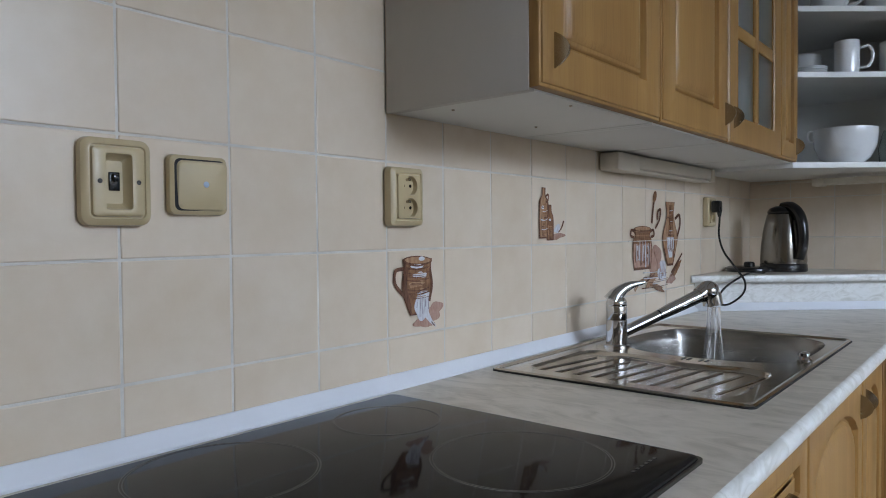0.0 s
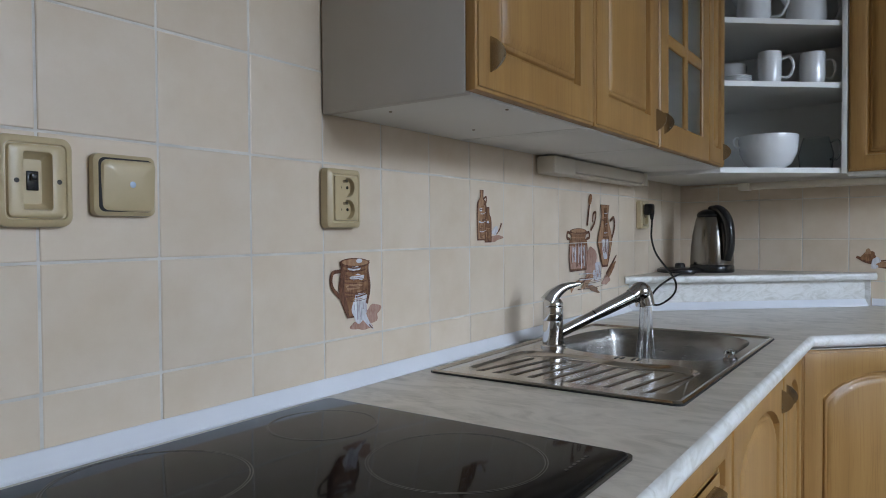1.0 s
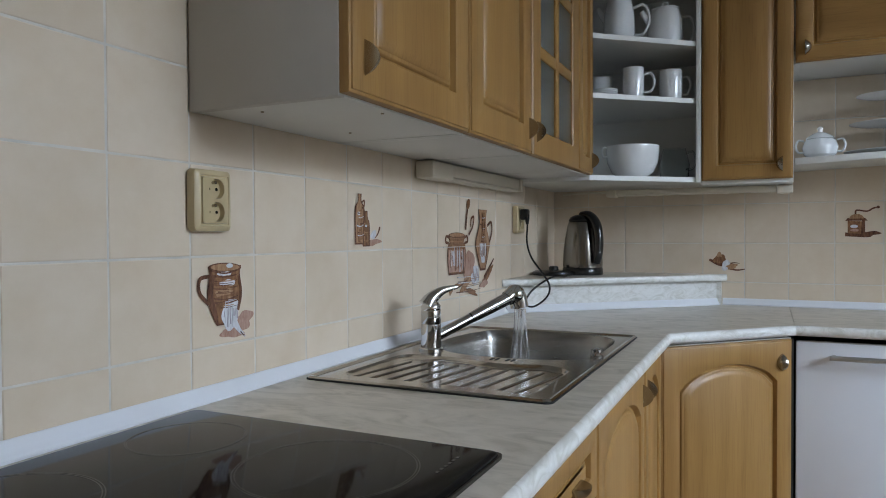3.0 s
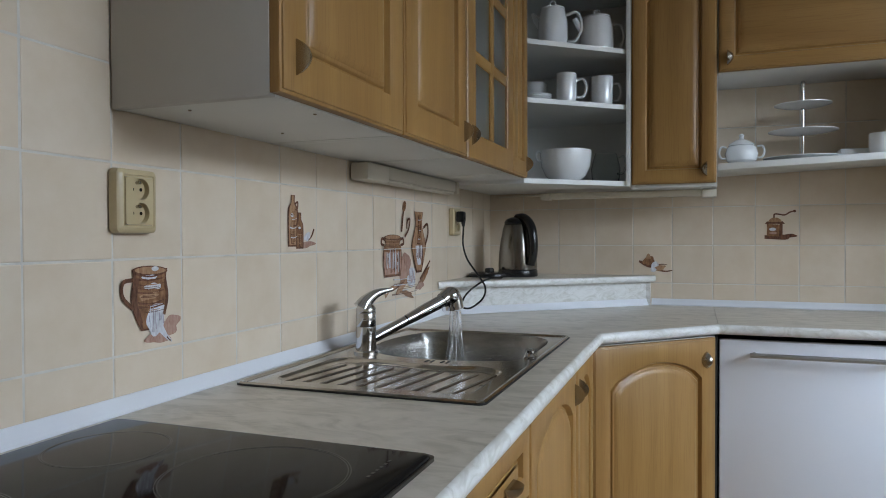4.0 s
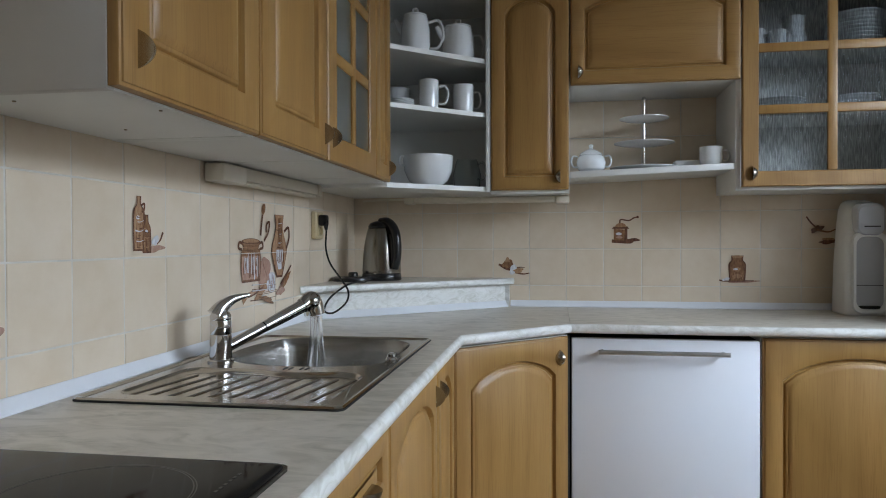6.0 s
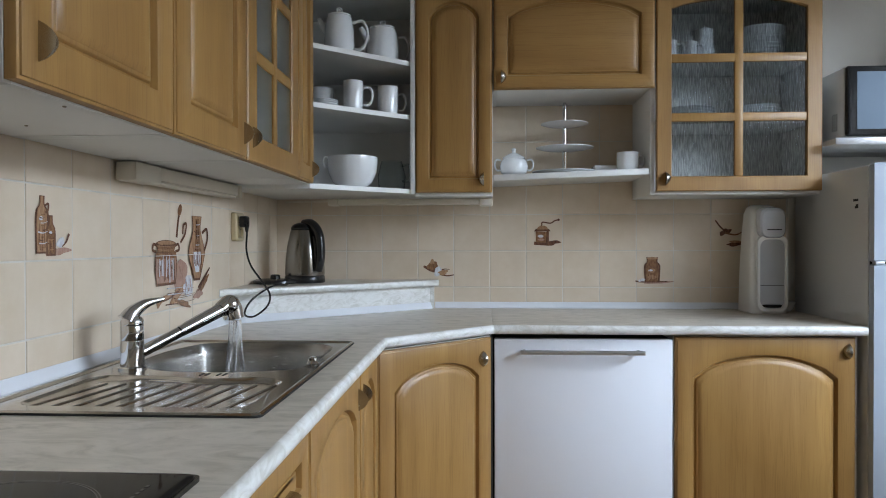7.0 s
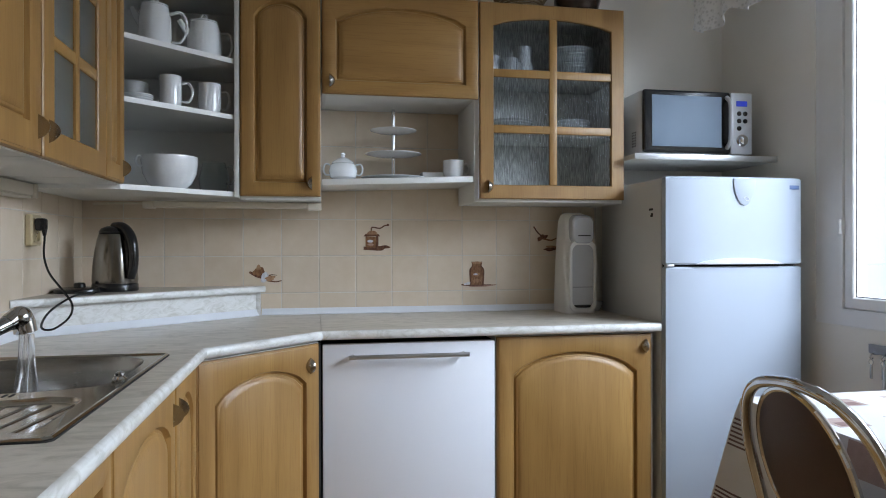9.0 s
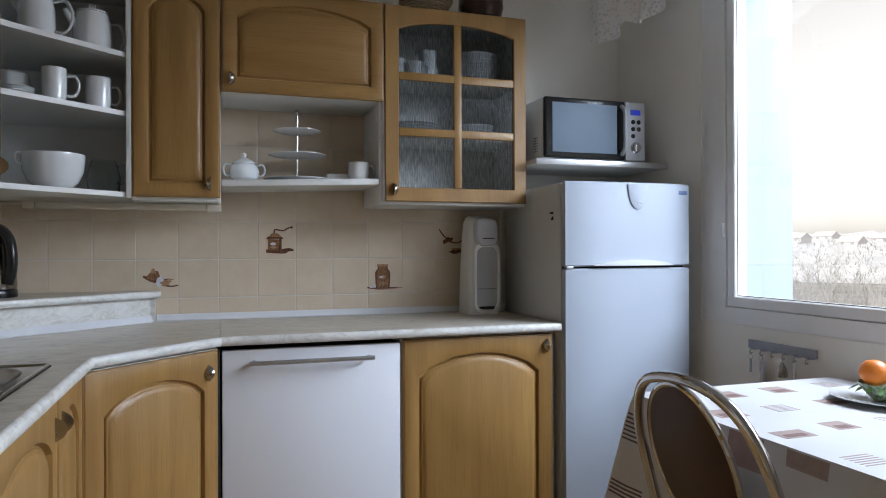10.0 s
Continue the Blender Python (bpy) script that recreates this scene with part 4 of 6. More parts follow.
P_TAN = paint_mat("tan_glaze_paint", (0.47, 0.28, 0.16), (0.28, 0.14, 0.075))


def flat_shape(pts, m, depth):
    loop = [q for q in pts]
    return moved(skin([[(x, -0.0006, z) for x, z in loop], [(x, -depth, z) for x, z in loop]]), m)


def turned_outline(cx, base, prof):
    """The outline of a turned vessel from (half width, height) pairs, smoothed."""
    right = [(p.x, p.y) for p in curve_points([(cx + r, base + h, 0) for r, h in prof], 5)]
    left = [(2 * cx - x, z) for x, z in reversed(right)]
    return right + left


def oval(cx, cz, a, b, tilt=0.0, wob=0.0, n=28, seed=0):
    rng = random.Random(seed)
    ph = [rng.uniform(0, 6.28) for _ in range(3)]
    out = []
    for k in range(n):
        t = 2 * math.pi * k / n
        r = 1 + wob * (math.sin(2 * t + ph[0]) + math.sin(3 * t + ph[1]) + math.sin(5 * t + ph[2])) / 2
        x, z = a * r * math.cos(t), b * r * math.sin(t)
        c, s = math.cos(radians(tilt)), math.sin(radians(tilt))
        out.append((cx + x * c - z * s, cz + x * s + z * c))
    return out


def stroke(pts, r0, r1=None):
    """A painted line of changing width."""
    r1 = r0 if r1 is None else r1
    line = curve_points([(x, z, 0) for x, z in pts], 6)
    up, down = [], []
    for i, p in enumerate(line):
        d = (line[min(i + 1, len(line) - 1)] - line[max(0, i - 1)]).normalized()
        r = r0 + (r1 - r0) * i / (len(line) - 1)
        up.append((p.x - d.y * r, p.y + d.x * r))
        down.append((p.x + d.y * r, p.y - d.x * r))
    return up + down[::-1]


def hatch(cx, base, half, h, n, seed, mats, thick=0.0011):
    """Loose upright brush lines inside a painted vessel."""
    rng = random.Random(seed)
    out = []
    for k in range(n):
        x = cx + half * (2 * (k + 0.5) / n - 1)
        a, b = sorted((rng.uniform(0, 0.45), rng.uniform(0.55, 1)))
        j = rng.uniform(-0.002, 0.002)
        out.append((mats[k % len(mats)], stroke([(x, base + h * a), (x + j + 0.06 * (x - cx), base + h * (a + b) / 2), (x + j, base + h * b)], thick * rng.uniform(0.6, 1.6), thick * 0.3)))
    return out


def bands(cx, base, half, h, n, seed, mats, thick=0.0012):
    """Loose level brush lines round a painted vessel, bowed as on a turned body."""
    rng = random.Random(seed)
    out = []
    for k in range(n):
        z = base + h * (k + rng.uniform(0.2, 0.8)) / n
        a, b = sorted((rng.uniform(-1, 0.1), rng.uniform(0.2, 1)))
        sag = lambda u: -0.05 * h * (1 - u * u)
        m = (a + b) / 2
        out.append((mats[k % len(mats)], stroke([(cx + half * a, z + sag(a)), (cx + half * m, z + sag(m)), (cx + half * b, z + sag(b))], thick * rng.uniform(0.5, 1.5), thick * 0.3)))
    return out


def motif(name, parent, m, label, shapes):
    """A picture fired on a tile: thin layers of glaze colour, one over the other."""
    first = None
    for i, (mat, pts) in enumerate(shapes):
        bm = flat_shape(pts, m, 0.0009 + 0.00003 * i)
        if first is None:
            first = part(name, bm, mat, parent, label)
        else:
            part("glaze_patch", bm, mat, first)


def wall_pictures():
    # jug with a white cloth
    m = on_left(-2.05, 0.976)
    motif("jug_picture", wall_left, m, "painted brown jug with a white garlic bulb", [
        (P_ROSE, oval(0.108, 0.030, 0.024, 0.016, 10, 0.25, seed=2)), (P_ROSE, oval(0.080, 0.012, 0.026, 0.009, -5, 0.2, seed=3)),
        (P_DARK, stroke([(0.026, 0.066), (0.006, 0.086), (0.007, 0.108), (0.028, 0.112)], 0.0034)),
        (P_DARK, turned_outline(0.064, 0.028, [(0.020, 0), (0.036, 0.03), (0.041, 0.055), (0.036, 0.085), (0.039, 0.100)])),
        (P_BROWN, turned_outline(0.066, 0.031, [(0.017, 0), (0.032, 0.03), (0.036, 0.052), (0.031, 0.080), (0.035, 0.095)])),
        (P_DARK, oval(0.064, 0.125, 0.039, 0.0085, -2)), (P_TAN, oval(0.065, 0.1255, 0.034, 0.006, -2)), (P_WHITE, oval(0.075, 0.128, 0.008, 0.004)),
        (P_WHITE, oval(0.055, 0.115, 0.010, 0.003)), (P_TAN, oval(0.060, 0.083, 0.020, 0.006, 5, 0.2, seed=9)),
        (P_WHITE, oval(0.076, 0.045, 0.021, 0.026, -12, 0.12, seed=6)), (P_WHITE, stroke([(0.085, 0.03), (0.098, 0.014), (0.112, 0.002)], 0.007, 0.001)),
        (P_DARK, stroke([(0.100, 0.012), (0.106, 0.006), (0.110, 0.004)], 0.0012))]
        + [(P_DARK, stroke([(0.034, z), (0.064, z - 0.004), (0.094, z)], r, r * 0.5)) for z, r in ((0.113, 0.0016), (0.104, 0.001), (0.092, 0.0018), (0.075, 0.0014), (0.068, 0.0022))]
        + [(P_WHITE, oval(0.070, 0.099, 0.017, 0.0055, 3, 0.25, seed=71)), (P_DARK, stroke([(0.036, 0.112), (0.031, 0.080), (0.042, 0.040)], 0.0040, 0.0050)),
           (P_DARK, stroke([(0.096, 0.110), (0.1015, 0.082), (0.094, 0.050)], 0.0022, 0.0030))]
        + bands(0.066, 0.058, 0.032, 0.055, 16, 61, (P_DARK, P_TAN, P_BROWN, P_DARK)) + hatch(0.076, 0.020, 0.018, 0.050, 9, 62, (P_LILAC, P_WHITE), 0.0009)
        + [(P_WHITE, oval(0.066, 0.1145, 0.012, 0.0035, 2, 0.2, seed=72)), (P_DARK, stroke([(0.031, 0.121), (0.064, 0.1155), (0.098, 0.121)], 0.0014))])
    # oil bottles
    m = on_left(-1.586, 1.129)
    motif("bottle_picture", wall_left, m, "painted brown oil bottles with a pepper", [
        (P_ROSE, oval(0.075, 0.010, 0.040, 0.008, 3, 0.2, seed=4)),
        (P_DARK, turned_outline(0.026, 0.006, [(0.020, 0), (0.021, 0.06), (0.019, 0.085), (0.008, 0.098), (0.008, 0.115)])),
        (P_TAN, turned_outline(0.025, 0.010, [(0.015, 0), (0.016, 0.058), (0.013, 0.082), (0.004, 0.095), (0.004, 0.110)])),
        (P_WHITE, oval(0.022, 0.076, 0.006, 0.004)), (P_DARK, stroke([(0.032, 0.100), (0.045, 0.106), (0.044, 0.092), (0.036, 0.088)], 0.0022)),
        (P_DARK, turned_outline(0.053, 0.001, [(0.015, 0), (0.015, 0.05), (0.007, 0.066), (0.006, 0.082)])),
        (P_BROWN, turned_outline(0.053, 0.005, [(0.011, 0), (0.011, 0.045), (0.004, 0.062), (0.003, 0.076)])),
        (P_WHITE, oval(0.052, 0.048, 0.005, 0.003)), (P_WHITE, oval(0.085, 0.028, 0.013, 0.010, 20, 0.15, seed=1)),
        (P_DARK, stroke([(0.090, 0.020), (0.104, 0.030), (0.114, 0.046)], 0.0014, 0.0028))]
        + hatch(0.025, 0.010, 0.014, 0.062, 5, 63, (P_BROWN, P_DARK)) + hatch(0.053, 0.006, 0.010, 0.036, 4, 64, (P_TAN, P_DARK))
        + bands(0.025, 0.012, 0.017, 0.078, 11, 74, (P_DARK, P_BROWN, P_WHITE)) + bands(0.053, 0.006, 0.012, 0.050, 8, 75, (P_DARK, P_TAN, P_DARK)))
    # still life over two tiles
    m = on_left(-1.113, 0.967)
    sh = [(P_ROSE, oval(0.17, 0.095, 0.045, 0.05, 10, 0.2, seed=8)),
          (P_DARK, stroke([(0.150, 0.205), (0.160, 0.25), (0.170, 0.278)], 0.0055, 0.005)), (P_BROWN, oval(0.172, 0.284, 0.018, 0.012, 60)),
          (P_DARK, stroke([(0.175, 0.19), (0.205, 0.215), (0.215, 0.245), (0.195, 0.24), (0.19, 0.215)], 0.004)),
          (P_DARK, turned_outline(0.085, 0.072, [(0.058, 0), (0.066, 0.05), (0.062, 0.085), (0.050, 0.095), (0.062, 0.115)])),
          (P_BROWN, turned_outline(0.085, 0.078, [(0.055, 0), (0.062, 0.045), (0.058, 0.082), (0.047, 0.092), (0.058, 0.108)])),
          (P_ROSE, turned_outline(0.085, 0.080, [(0.053, 0), (0.060, 0.03), (0.057, 0.066)])), (P_WHITE, stroke([(0.055, 0.142), (0.058, 0.12), (0.06, 0.10)], 0.008, 0.003)), (P_WHITE, stroke([(0.095, 0.142), (0.098, 0.12), (0.10, 0.095)], 0.010, 0.003)), (P_WHITE, stroke([(0.122, 0.140), (0.12, 0.12), (0.118, 0.105)], 0.005, 0.002)),
          (P_DARK, oval(0.085, 0.187, 0.060, 0.010)), (P_TAN, oval(0.086, 0.189, 0.052, 0.006)),
          (P_DARK, stroke([(0.028, 0.165), (0.008, 0.170), (0.012, 0.185), (0.03, 0.182)], 0.004)), (P_DARK, stroke([(0.142, 0.165), (0.165, 0.170), (0.160, 0.185), (0.14, 0.182)], 0.004)),
          (P_DARK, turned_outline(0.288, 0.075, [(0.022, 0), (0.052, 0.06), (0.060, 0.090), (0.036, 0.135), (0.027, 0.160), (0.036, 0.196)])),
          (P_TAN, turned_outline(0.288, 0.082, [(0.018, 0), (0.049, 0.055), (0.057, 0.083), (0.033, 0.130), (0.024, 0.155), (0.033, 0.188)])),
          (P_WHITE, turned_outline(0.290, 0.100, [(0.012, 0), (0.026, 0.035), (0.030, 0.062)])), (P_BROWN, stroke([(0.292, 0.165), (0.292, 0.215), (0.292, 0.262)], 0.020, 0.014)),
          (P_DARK, stroke([(0.328, 0.22), (0.362, 0.232), (0.368, 0.20), (0.345, 0.165)], 0.0045)),
          (P_TAN, oval(0.16, 0.045, 0.055, 0.014, 28, 0.2, seed=11)), (P_DARK, stroke([(0.03, 0.028), (0.10, 0.035), (0.17, 0.055)], 0.003)),
          (P_BROWN, oval(0.19, 0.014, 0.048, 0.009, -12, 0.25, seed=12)), (P_WHITE, oval(0.225, 0.062, 0.030, 0.034, 5, 0.15, seed=13)),
          (P_ROSE, oval(0.30, 0.035, 0.030, 0.016, 10, 0.3, seed=14)), (P_BROWN, oval(0.335, 0.062, 0.045, 0.010, 25, 0.3, seed=15)), (P_DARK, stroke([(0.30, 0.05), (0.35, 0.085), (0.385, 0.11)], 0.007, 0.002)),
          (P_TAN, stroke([(0.03, 0.02), (0.06, 0.035), (0.115, 0.045)], 0.009, 0.004)), (P_ROSE, stroke([(0.17, 0.12), (0.195, 0.09), (0.20, 0.07)], 0.004, 0.009))]
    sh += hatch(0.085, 0.078, 0.050, 0.085, 15, 65, (P_BROWN, P_WHITE, P_DARK), 0.0015) + hatch(0.288, 0.090, 0.036, 0.085, 10, 66, (P_BROWN, P_ROSE, P_DARK), 0.0015)
    sh += hatch(0.225, 0.035, 0.024, 0.055, 7, 67, (P_LILAC, P_ROSE), 0.0012) + hatch(0.292, 0.170, 0.012, 0.09, 3, 68, (P_DARK, P_TAN), 0.0014)
    sh += bands(0.085, 0.150, 0.056, 0.040, 7, 76, (P_DARK, P_TAN)) + bands(0.288, 0.165, 0.024, 0.085, 9, 77, (P_DARK, P_ROSE, P_WHITE)) + bands(0.17, 0.015, 0.10, 0.05, 9, 78, (P_DARK, P_TAN, P_WHITE))
    sh += [(GROUT, stroke(line, 0.0008)) for line in (((-0.01, 0.154), (0.18, 0.1542), (0.39, 0.154)),)]
    motif("still_life_picture", wall_left, m, "painted pot, pitcher, spoons and vegetables", sh)
    # back wall
    m = turn_m(0.627, -0.0015, 1.009, 0)
    motif("garlic_picture", wall_back, m, "painted walnuts and garlic", [
        (P_DARK, stroke([(0.0, 0.048), (0.03, 0.034), (0.06, 0.030)], 0.004, 0.012)), (P_DARK, stroke([(0.06, 0.016), (0.10, 0.008), (0.128, 0.012)], 0.004, 0.002)), (P_DARK, stroke([(0.07, 0.032), (0.09, 0.036), (0.11, 0.034)], 0.003, 0.001)),
        (P_BROWN, oval(0.038, 0.050, 0.022, 0.018, 10, 0.15, seed=21)), (P_TAN, stroke([(0.032, 0.058), (0.037, 0.074), (0.042, 0.058)], 0.006, 0.004)),
        (P_WHITE, oval(0.060, 0.026, 0.014, 0.022, -15, 0.1, seed=22)), (P_TAN, oval(0.082, 0.022, 0.020, 0.010, 5, 0.2, seed=23))])
    m = turn_m(1.084, -0.0015, 1.142, 0)
    motif("grinder_picture", wall_back, m, "painted brown coffee grinder with a crank", [
        (P_DARK, oval(0.075, 0.012, 0.036, 0.010, 3, 0.25, seed=31)),
        (P_DARK, [(0.004, 0.004), (0.066, 0.000), (0.068, 0.012), (0.004, 0.018)]), (P_BROWN, [(0.012, 0.016), (0.056, 0.012), (0.058, 0.058), (0.012, 0.060)]),
        (P_DARK, [(0.054, 0.012), (0.066, 0.014), (0.066, 0.060), (0.056, 0.060)]), (P_DARK, [(0.004, 0.060), (0.074, 0.060), (0.066, 0.070), (0.012, 0.070)]),
        (P_TAN, turned_outline(0.040, 0.068, [(0.024, 0), (0.018, 0.010), (0.008, 0.016)])), (P_WHITE, oval(0.032, 0.040, 0.012, 0.006)), (P_ROSE, oval(0.034, 0.026, 0.014, 0.005)),
        (P_DARK, stroke([(0.036, 0.084), (0.040, 0.098), (0.072, 0.094), (0.090, 0.104), (0.106, 0.108)], 0.0028)), (P_DARK, oval(0.106, 0.108, 0.005, 0.005))])
    m = turn_m(1.505, -0.0015, 0.984, 0)
    motif("preserve_picture", wall_back, m, "painted brown preserving jar", [
        (P_ROSE, oval(0.085, 0.007, 0.058, 0.006, 2, 0.2, seed=41)), (P_DARK, stroke([(0.0, 0.012), (0.03, 0.008), (0.13, 0.010)], 0.003, 0.002)),
        (P_DARK, turned_outline(0.068, 0.006, [(0.030, 0), (0.033, 0.05), (0.032, 0.072), (0.022, 0.086), (0.024, 0.104)])),
        (P_BROWN, turned_outline(0.068, 0.010, [(0.024, 0), (0.027, 0.048), (0.025, 0.070), (0.016, 0.084), (0.018, 0.098)])),
        (P_TAN, oval(0.068, 0.106, 0.023, 0.005)), (P_TAN, oval(0.066, 0.055, 0.016, 0.008, 5, 0.15, seed=42)), (P_WHITE, oval(0.062, 0.056, 0.009, 0.004, 5, 0.15, seed=44)), (P_TAN, oval(0.068, 0.028, 0.018, 0.008)), (P_WHITE, oval(0.026, 0.016, 0.014, 0.006, 10, 0.2, seed=43))] + hatch(0.068, 0.012, 0.024, 0.034, 6, 69, (P_DARK, P_TAN), 0.0014))
    m = turn_m(1.828, -0.0015, 1.136, 0)
    motif("herb_picture", wall_back, m, "painted peppercorns and a ladle", [
        (P_DARK, stroke([(0.0, 0.110), (0.018, 0.085), (0.040, 0.065)], 0.003)), (P_DARK, oval(0.040, 0.062, 0.022, 0.012, 20, 0.3, seed=51)),
        (P_BROWN, stroke([(0.04, 0.058), (0.08, 0.050), (0.11, 0.062)], 0.004, 0.002)), (P_DARK, oval(0.082, 0.012, 0.036, 0.008, 3, 0.25, seed=52)), (P_TAN, oval(0.080, 0.022, 0.024, 0.005))])


wall_pictures()


# ---- lamps below the cupboards ----
def under_lamps():
    l = thing("under_cupboard_lamp", (0.06, -0.98, 1.306), "ivory plastic strip lamp under the cupboards", "lamp", "strip lamps")
    part("housing", box(0.003, 0.052, -1.16, -0.60, 1.314, 1.3505, 0.006), LAMPW, l)
    part("end_box", box(0.002, 0.056, -1.292, -1.161, 1.304, 1.3505, 0.007), LAMPW, l)
    part("end_cap", box(0.003, 0.057, -0.599, -0.577, 1.308, 1.3505, 0.004), LAMPW, l)
    part("diffuser", box(0.008, 0.048, -1.15, -0.61, 1.306, 1.3135, 0.003), LAMPW, l)
    l = thing("under_cupboard_lamp", (0.6, -0.15, 1.30), "ivory plastic strip lamp under the corner shelf", "lamp", "strip lamps")
    part("housing", box(0.300, 0.862, -0.180, -0.125, 1.306, 1.3295, 0.005), LAMPW, l)
    part("end_box", box(0.863, 0.914, -0.186, -0.120, 1.300, 1.3295, 0.005), LAMPW, l)
    part("end_cap", box(0.262, 0.299, -0.184, -0.122, 1.303, 1.3295, 0.004), LAMPW, l)
    part("cable", tube([(0.262, -0.15, 1.322), (0.15, -0.10, 1.325), (0.05, -0.03, 1.326)], 0.004, 8), LAMPW, l)


under_lamps()


# ---- kettle with its base and cable ----
def build_kettle():
    K = Vector((0.182, -0.232, 1.0015))
    k = thing("electric_kettle", K, "brushed steel kettle with black handle and lid", "kettle")
    part("foot", lathe([(0.076, 0), (0.078, 0.004), (0.077, 0.024), (0.074, 0.028)], K, 36), BLACK, k)
    part("body", lathe([(0.0755, 0.0285), (0.0765, 0.04), (0.074, 0.09), (0.068, 0.14), (0.059, 0.185), (0.054, 0.203), (0.05, 0.206)], K, 40), KSTEEL, k, "brushed steel body")
    part("lid", lathe([(0.052, 0.2055), (0.054, 0.212), (0.046, 0.224), (0.028, 0.232), (0.004, 0.234)], K, 32), BLACK, k)
    d = Vector((0.78, -0.60, 0)).normalized()
    u = Vector((0, 0, 1))
    part("handle", tube([K + d * 0.004 + u * 0.222, K + d * 0.045 + u * 0.222, K + d * 0.080 + u * 0.194, K + d * 0.094 + u * 0.145, K + d * 0.093 + u * 0.090, K + d * 0.080 + u * 0.050],
                        (0.020, 0.017), 16, 8, flat=1.3), BLACK, k)
    part("water_gauge", tube([K + d * 0.060 + u * 0.180, K + d * 0.068 + u * 0.130, K + d * 0.0735 + u * 0.06], 0.012, 12), BLACK, k)
    part("spout", tube([K - d * 0.045 + u * 0.190, K - d * 0.060 + u * 0.203, K - d * 0.069 + u * 0.210], (0.016, 0.007), 12), BLACK, k)
    b = thing("kettle_base", (0.060, -0.29, 1.0015), "black round power base of the kettle", "kettle base")
    part("plate", lathe([(0.080, 0), (0.083, 0.004), (0.081, 0.012), (0.070, 0.017), (0.02, 0.019)], (0.085, -0.30, 1.0015), 36), BLACK, b)
    part("connector", lathe([(0.019, 0.018), (0.018, 0.030), (0.014, 0.034), (0.004, 0.035)], (0.085, -0.30, 1.0015), 20), BLACK, b)
    pts = [(0.051, -0.516, 1.212), (0.052, -0.520, 1.185), (0.052, -0.525, 1.13), (0.075, -0.548, 1.078), (0.122, -0.585, 1.03), (0.160, -0.610, 0.985), (0.155, -0.62, 0.945),
           (0.115, -0.635, 0.912), (0.085, -0.64, 0.920), (0.105, -0.63, 0.965), (0.150, -0.56, 1.006), (0.175, -0.46, 1.0065), (0.155, -0.385, 1.008)]
    part("cable", tube(pts, 0.0034, 8, 8), BLACK, b)
    part("plug", merge(box(0.0262, 0.056, -0.532, -0.498, 1.210, 1.250, 0.007), tube([(0.050, -0.515, 1.218), (0.050, -0.516, 1.206), (0.051, -0.517, 1.195)], (0.009, 0.005), 10)), BLACK, b)


KSTEEL = brushed_mat("kettle_steel", (0.26, 0.245, 0.22), 0.19, (120, 120, 3))
build_kettle()


# ---- crockery ----
def ring_handle(at, d, r, size, thick=0.0045):
    d, u = Vector(d).normalized(), Vector((0, 0, 1))
    a = Vector(at)
    return tube([a + d * (r - 0.002) + u * size * 0.42, a + d * (r + size * 0.34) + u * size * 0.46, a + d * (r + size * 0.50) + u * 0.02 * size,
                 a + d * (r + size * 0.32) - u * size * 0.42, a + d * (r - 0.003) - u * size * 0.44], thick, 8, 6)


def mug(at, r, h, d, label="plain white porcelain mug on the shelf", group="mugs"):
    t = thing("mug", at, label, "mug", group)
    part("cup", lathe([(r * 0.86, 0), (r * 0.93, 0.003), (r, h * 0.3), (r, h - 0.001), (r - 0.0015, h), (r - 0.004, h - 0.002), (r - 0.005, h * 0.3), (r * 0.7, 0.006)], at, 32), PORC, t)
    part("handle", ring_handle((at[0], at[1], at[2] + h * 0.52), d, r, h * 0.62), PORC, t)
    return t


def pot(at, r, h, spout_d, label):
    t = thing("coffee_pot", at, label, "pot", "white pots")
    part("body", lathe([(r * 0.85, 0), (r * 0.95, 0.004), (r, h * 0.25), (r * 0.96, h * 0.7), (r * 0.82, h * 0.97), (r * 0.8, h)], at, 36), PORC, t)
    part("lid", lathe([(r * 0.82, h + 0.0005), (r * 0.80, h + 0.006), (r * 0.4, h + 0.014), (0.004, h + 0.016)], at, 32), PORC, t)
    part("lid_ring", tube([(at[0] - 0.008, at[1], at[2] + h + 0.014), (at[0] - 0.009, at[1], at[2] + h + 0.028), (at[0], at[1], at[2] + h + 0.034),
                           (at[0] + 0.009, at[1], at[2] + h + 0.028), (at[0] + 0.008, at[1], at[2] + h + 0.014)], 0.003, 8), PORC, t)
    d, u, a = Vector(spout_d).normalized(), Vector((0, 0, 1)), Vector(at)
    part("spout", tube([a + d * r * 0.8 + u * h * 0.62, a + d * (r * 1.15) + u * h * 0.80, a + d * (r * 1.4) + u * h * 0.98], (0.016, 0.008), 12), PORC, t)
    part("handle", ring_handle((at[0], at[1], at[2] + h * 0.52), -d, r * 0.95, h * 0.75, 0.005), PORC, t)


def plates(at, r, count, label="stack of white plates behind the glass", step=0.008):
    t = thing("plate_stack", at, label, "plates", "plate stacks")
    for k in range(count):
        z = at[2] + k * step
        part("plate", lathe([(r * 0.55, 0), (r * 0.6, 0.002), (r * 0.72, 0.006), (r, 0.016), (r, 0.0175), (r * 0.72, 0.0085), (r * 0.5, 0.0045)], (at[0], at[1], z), 36), PORC, t)


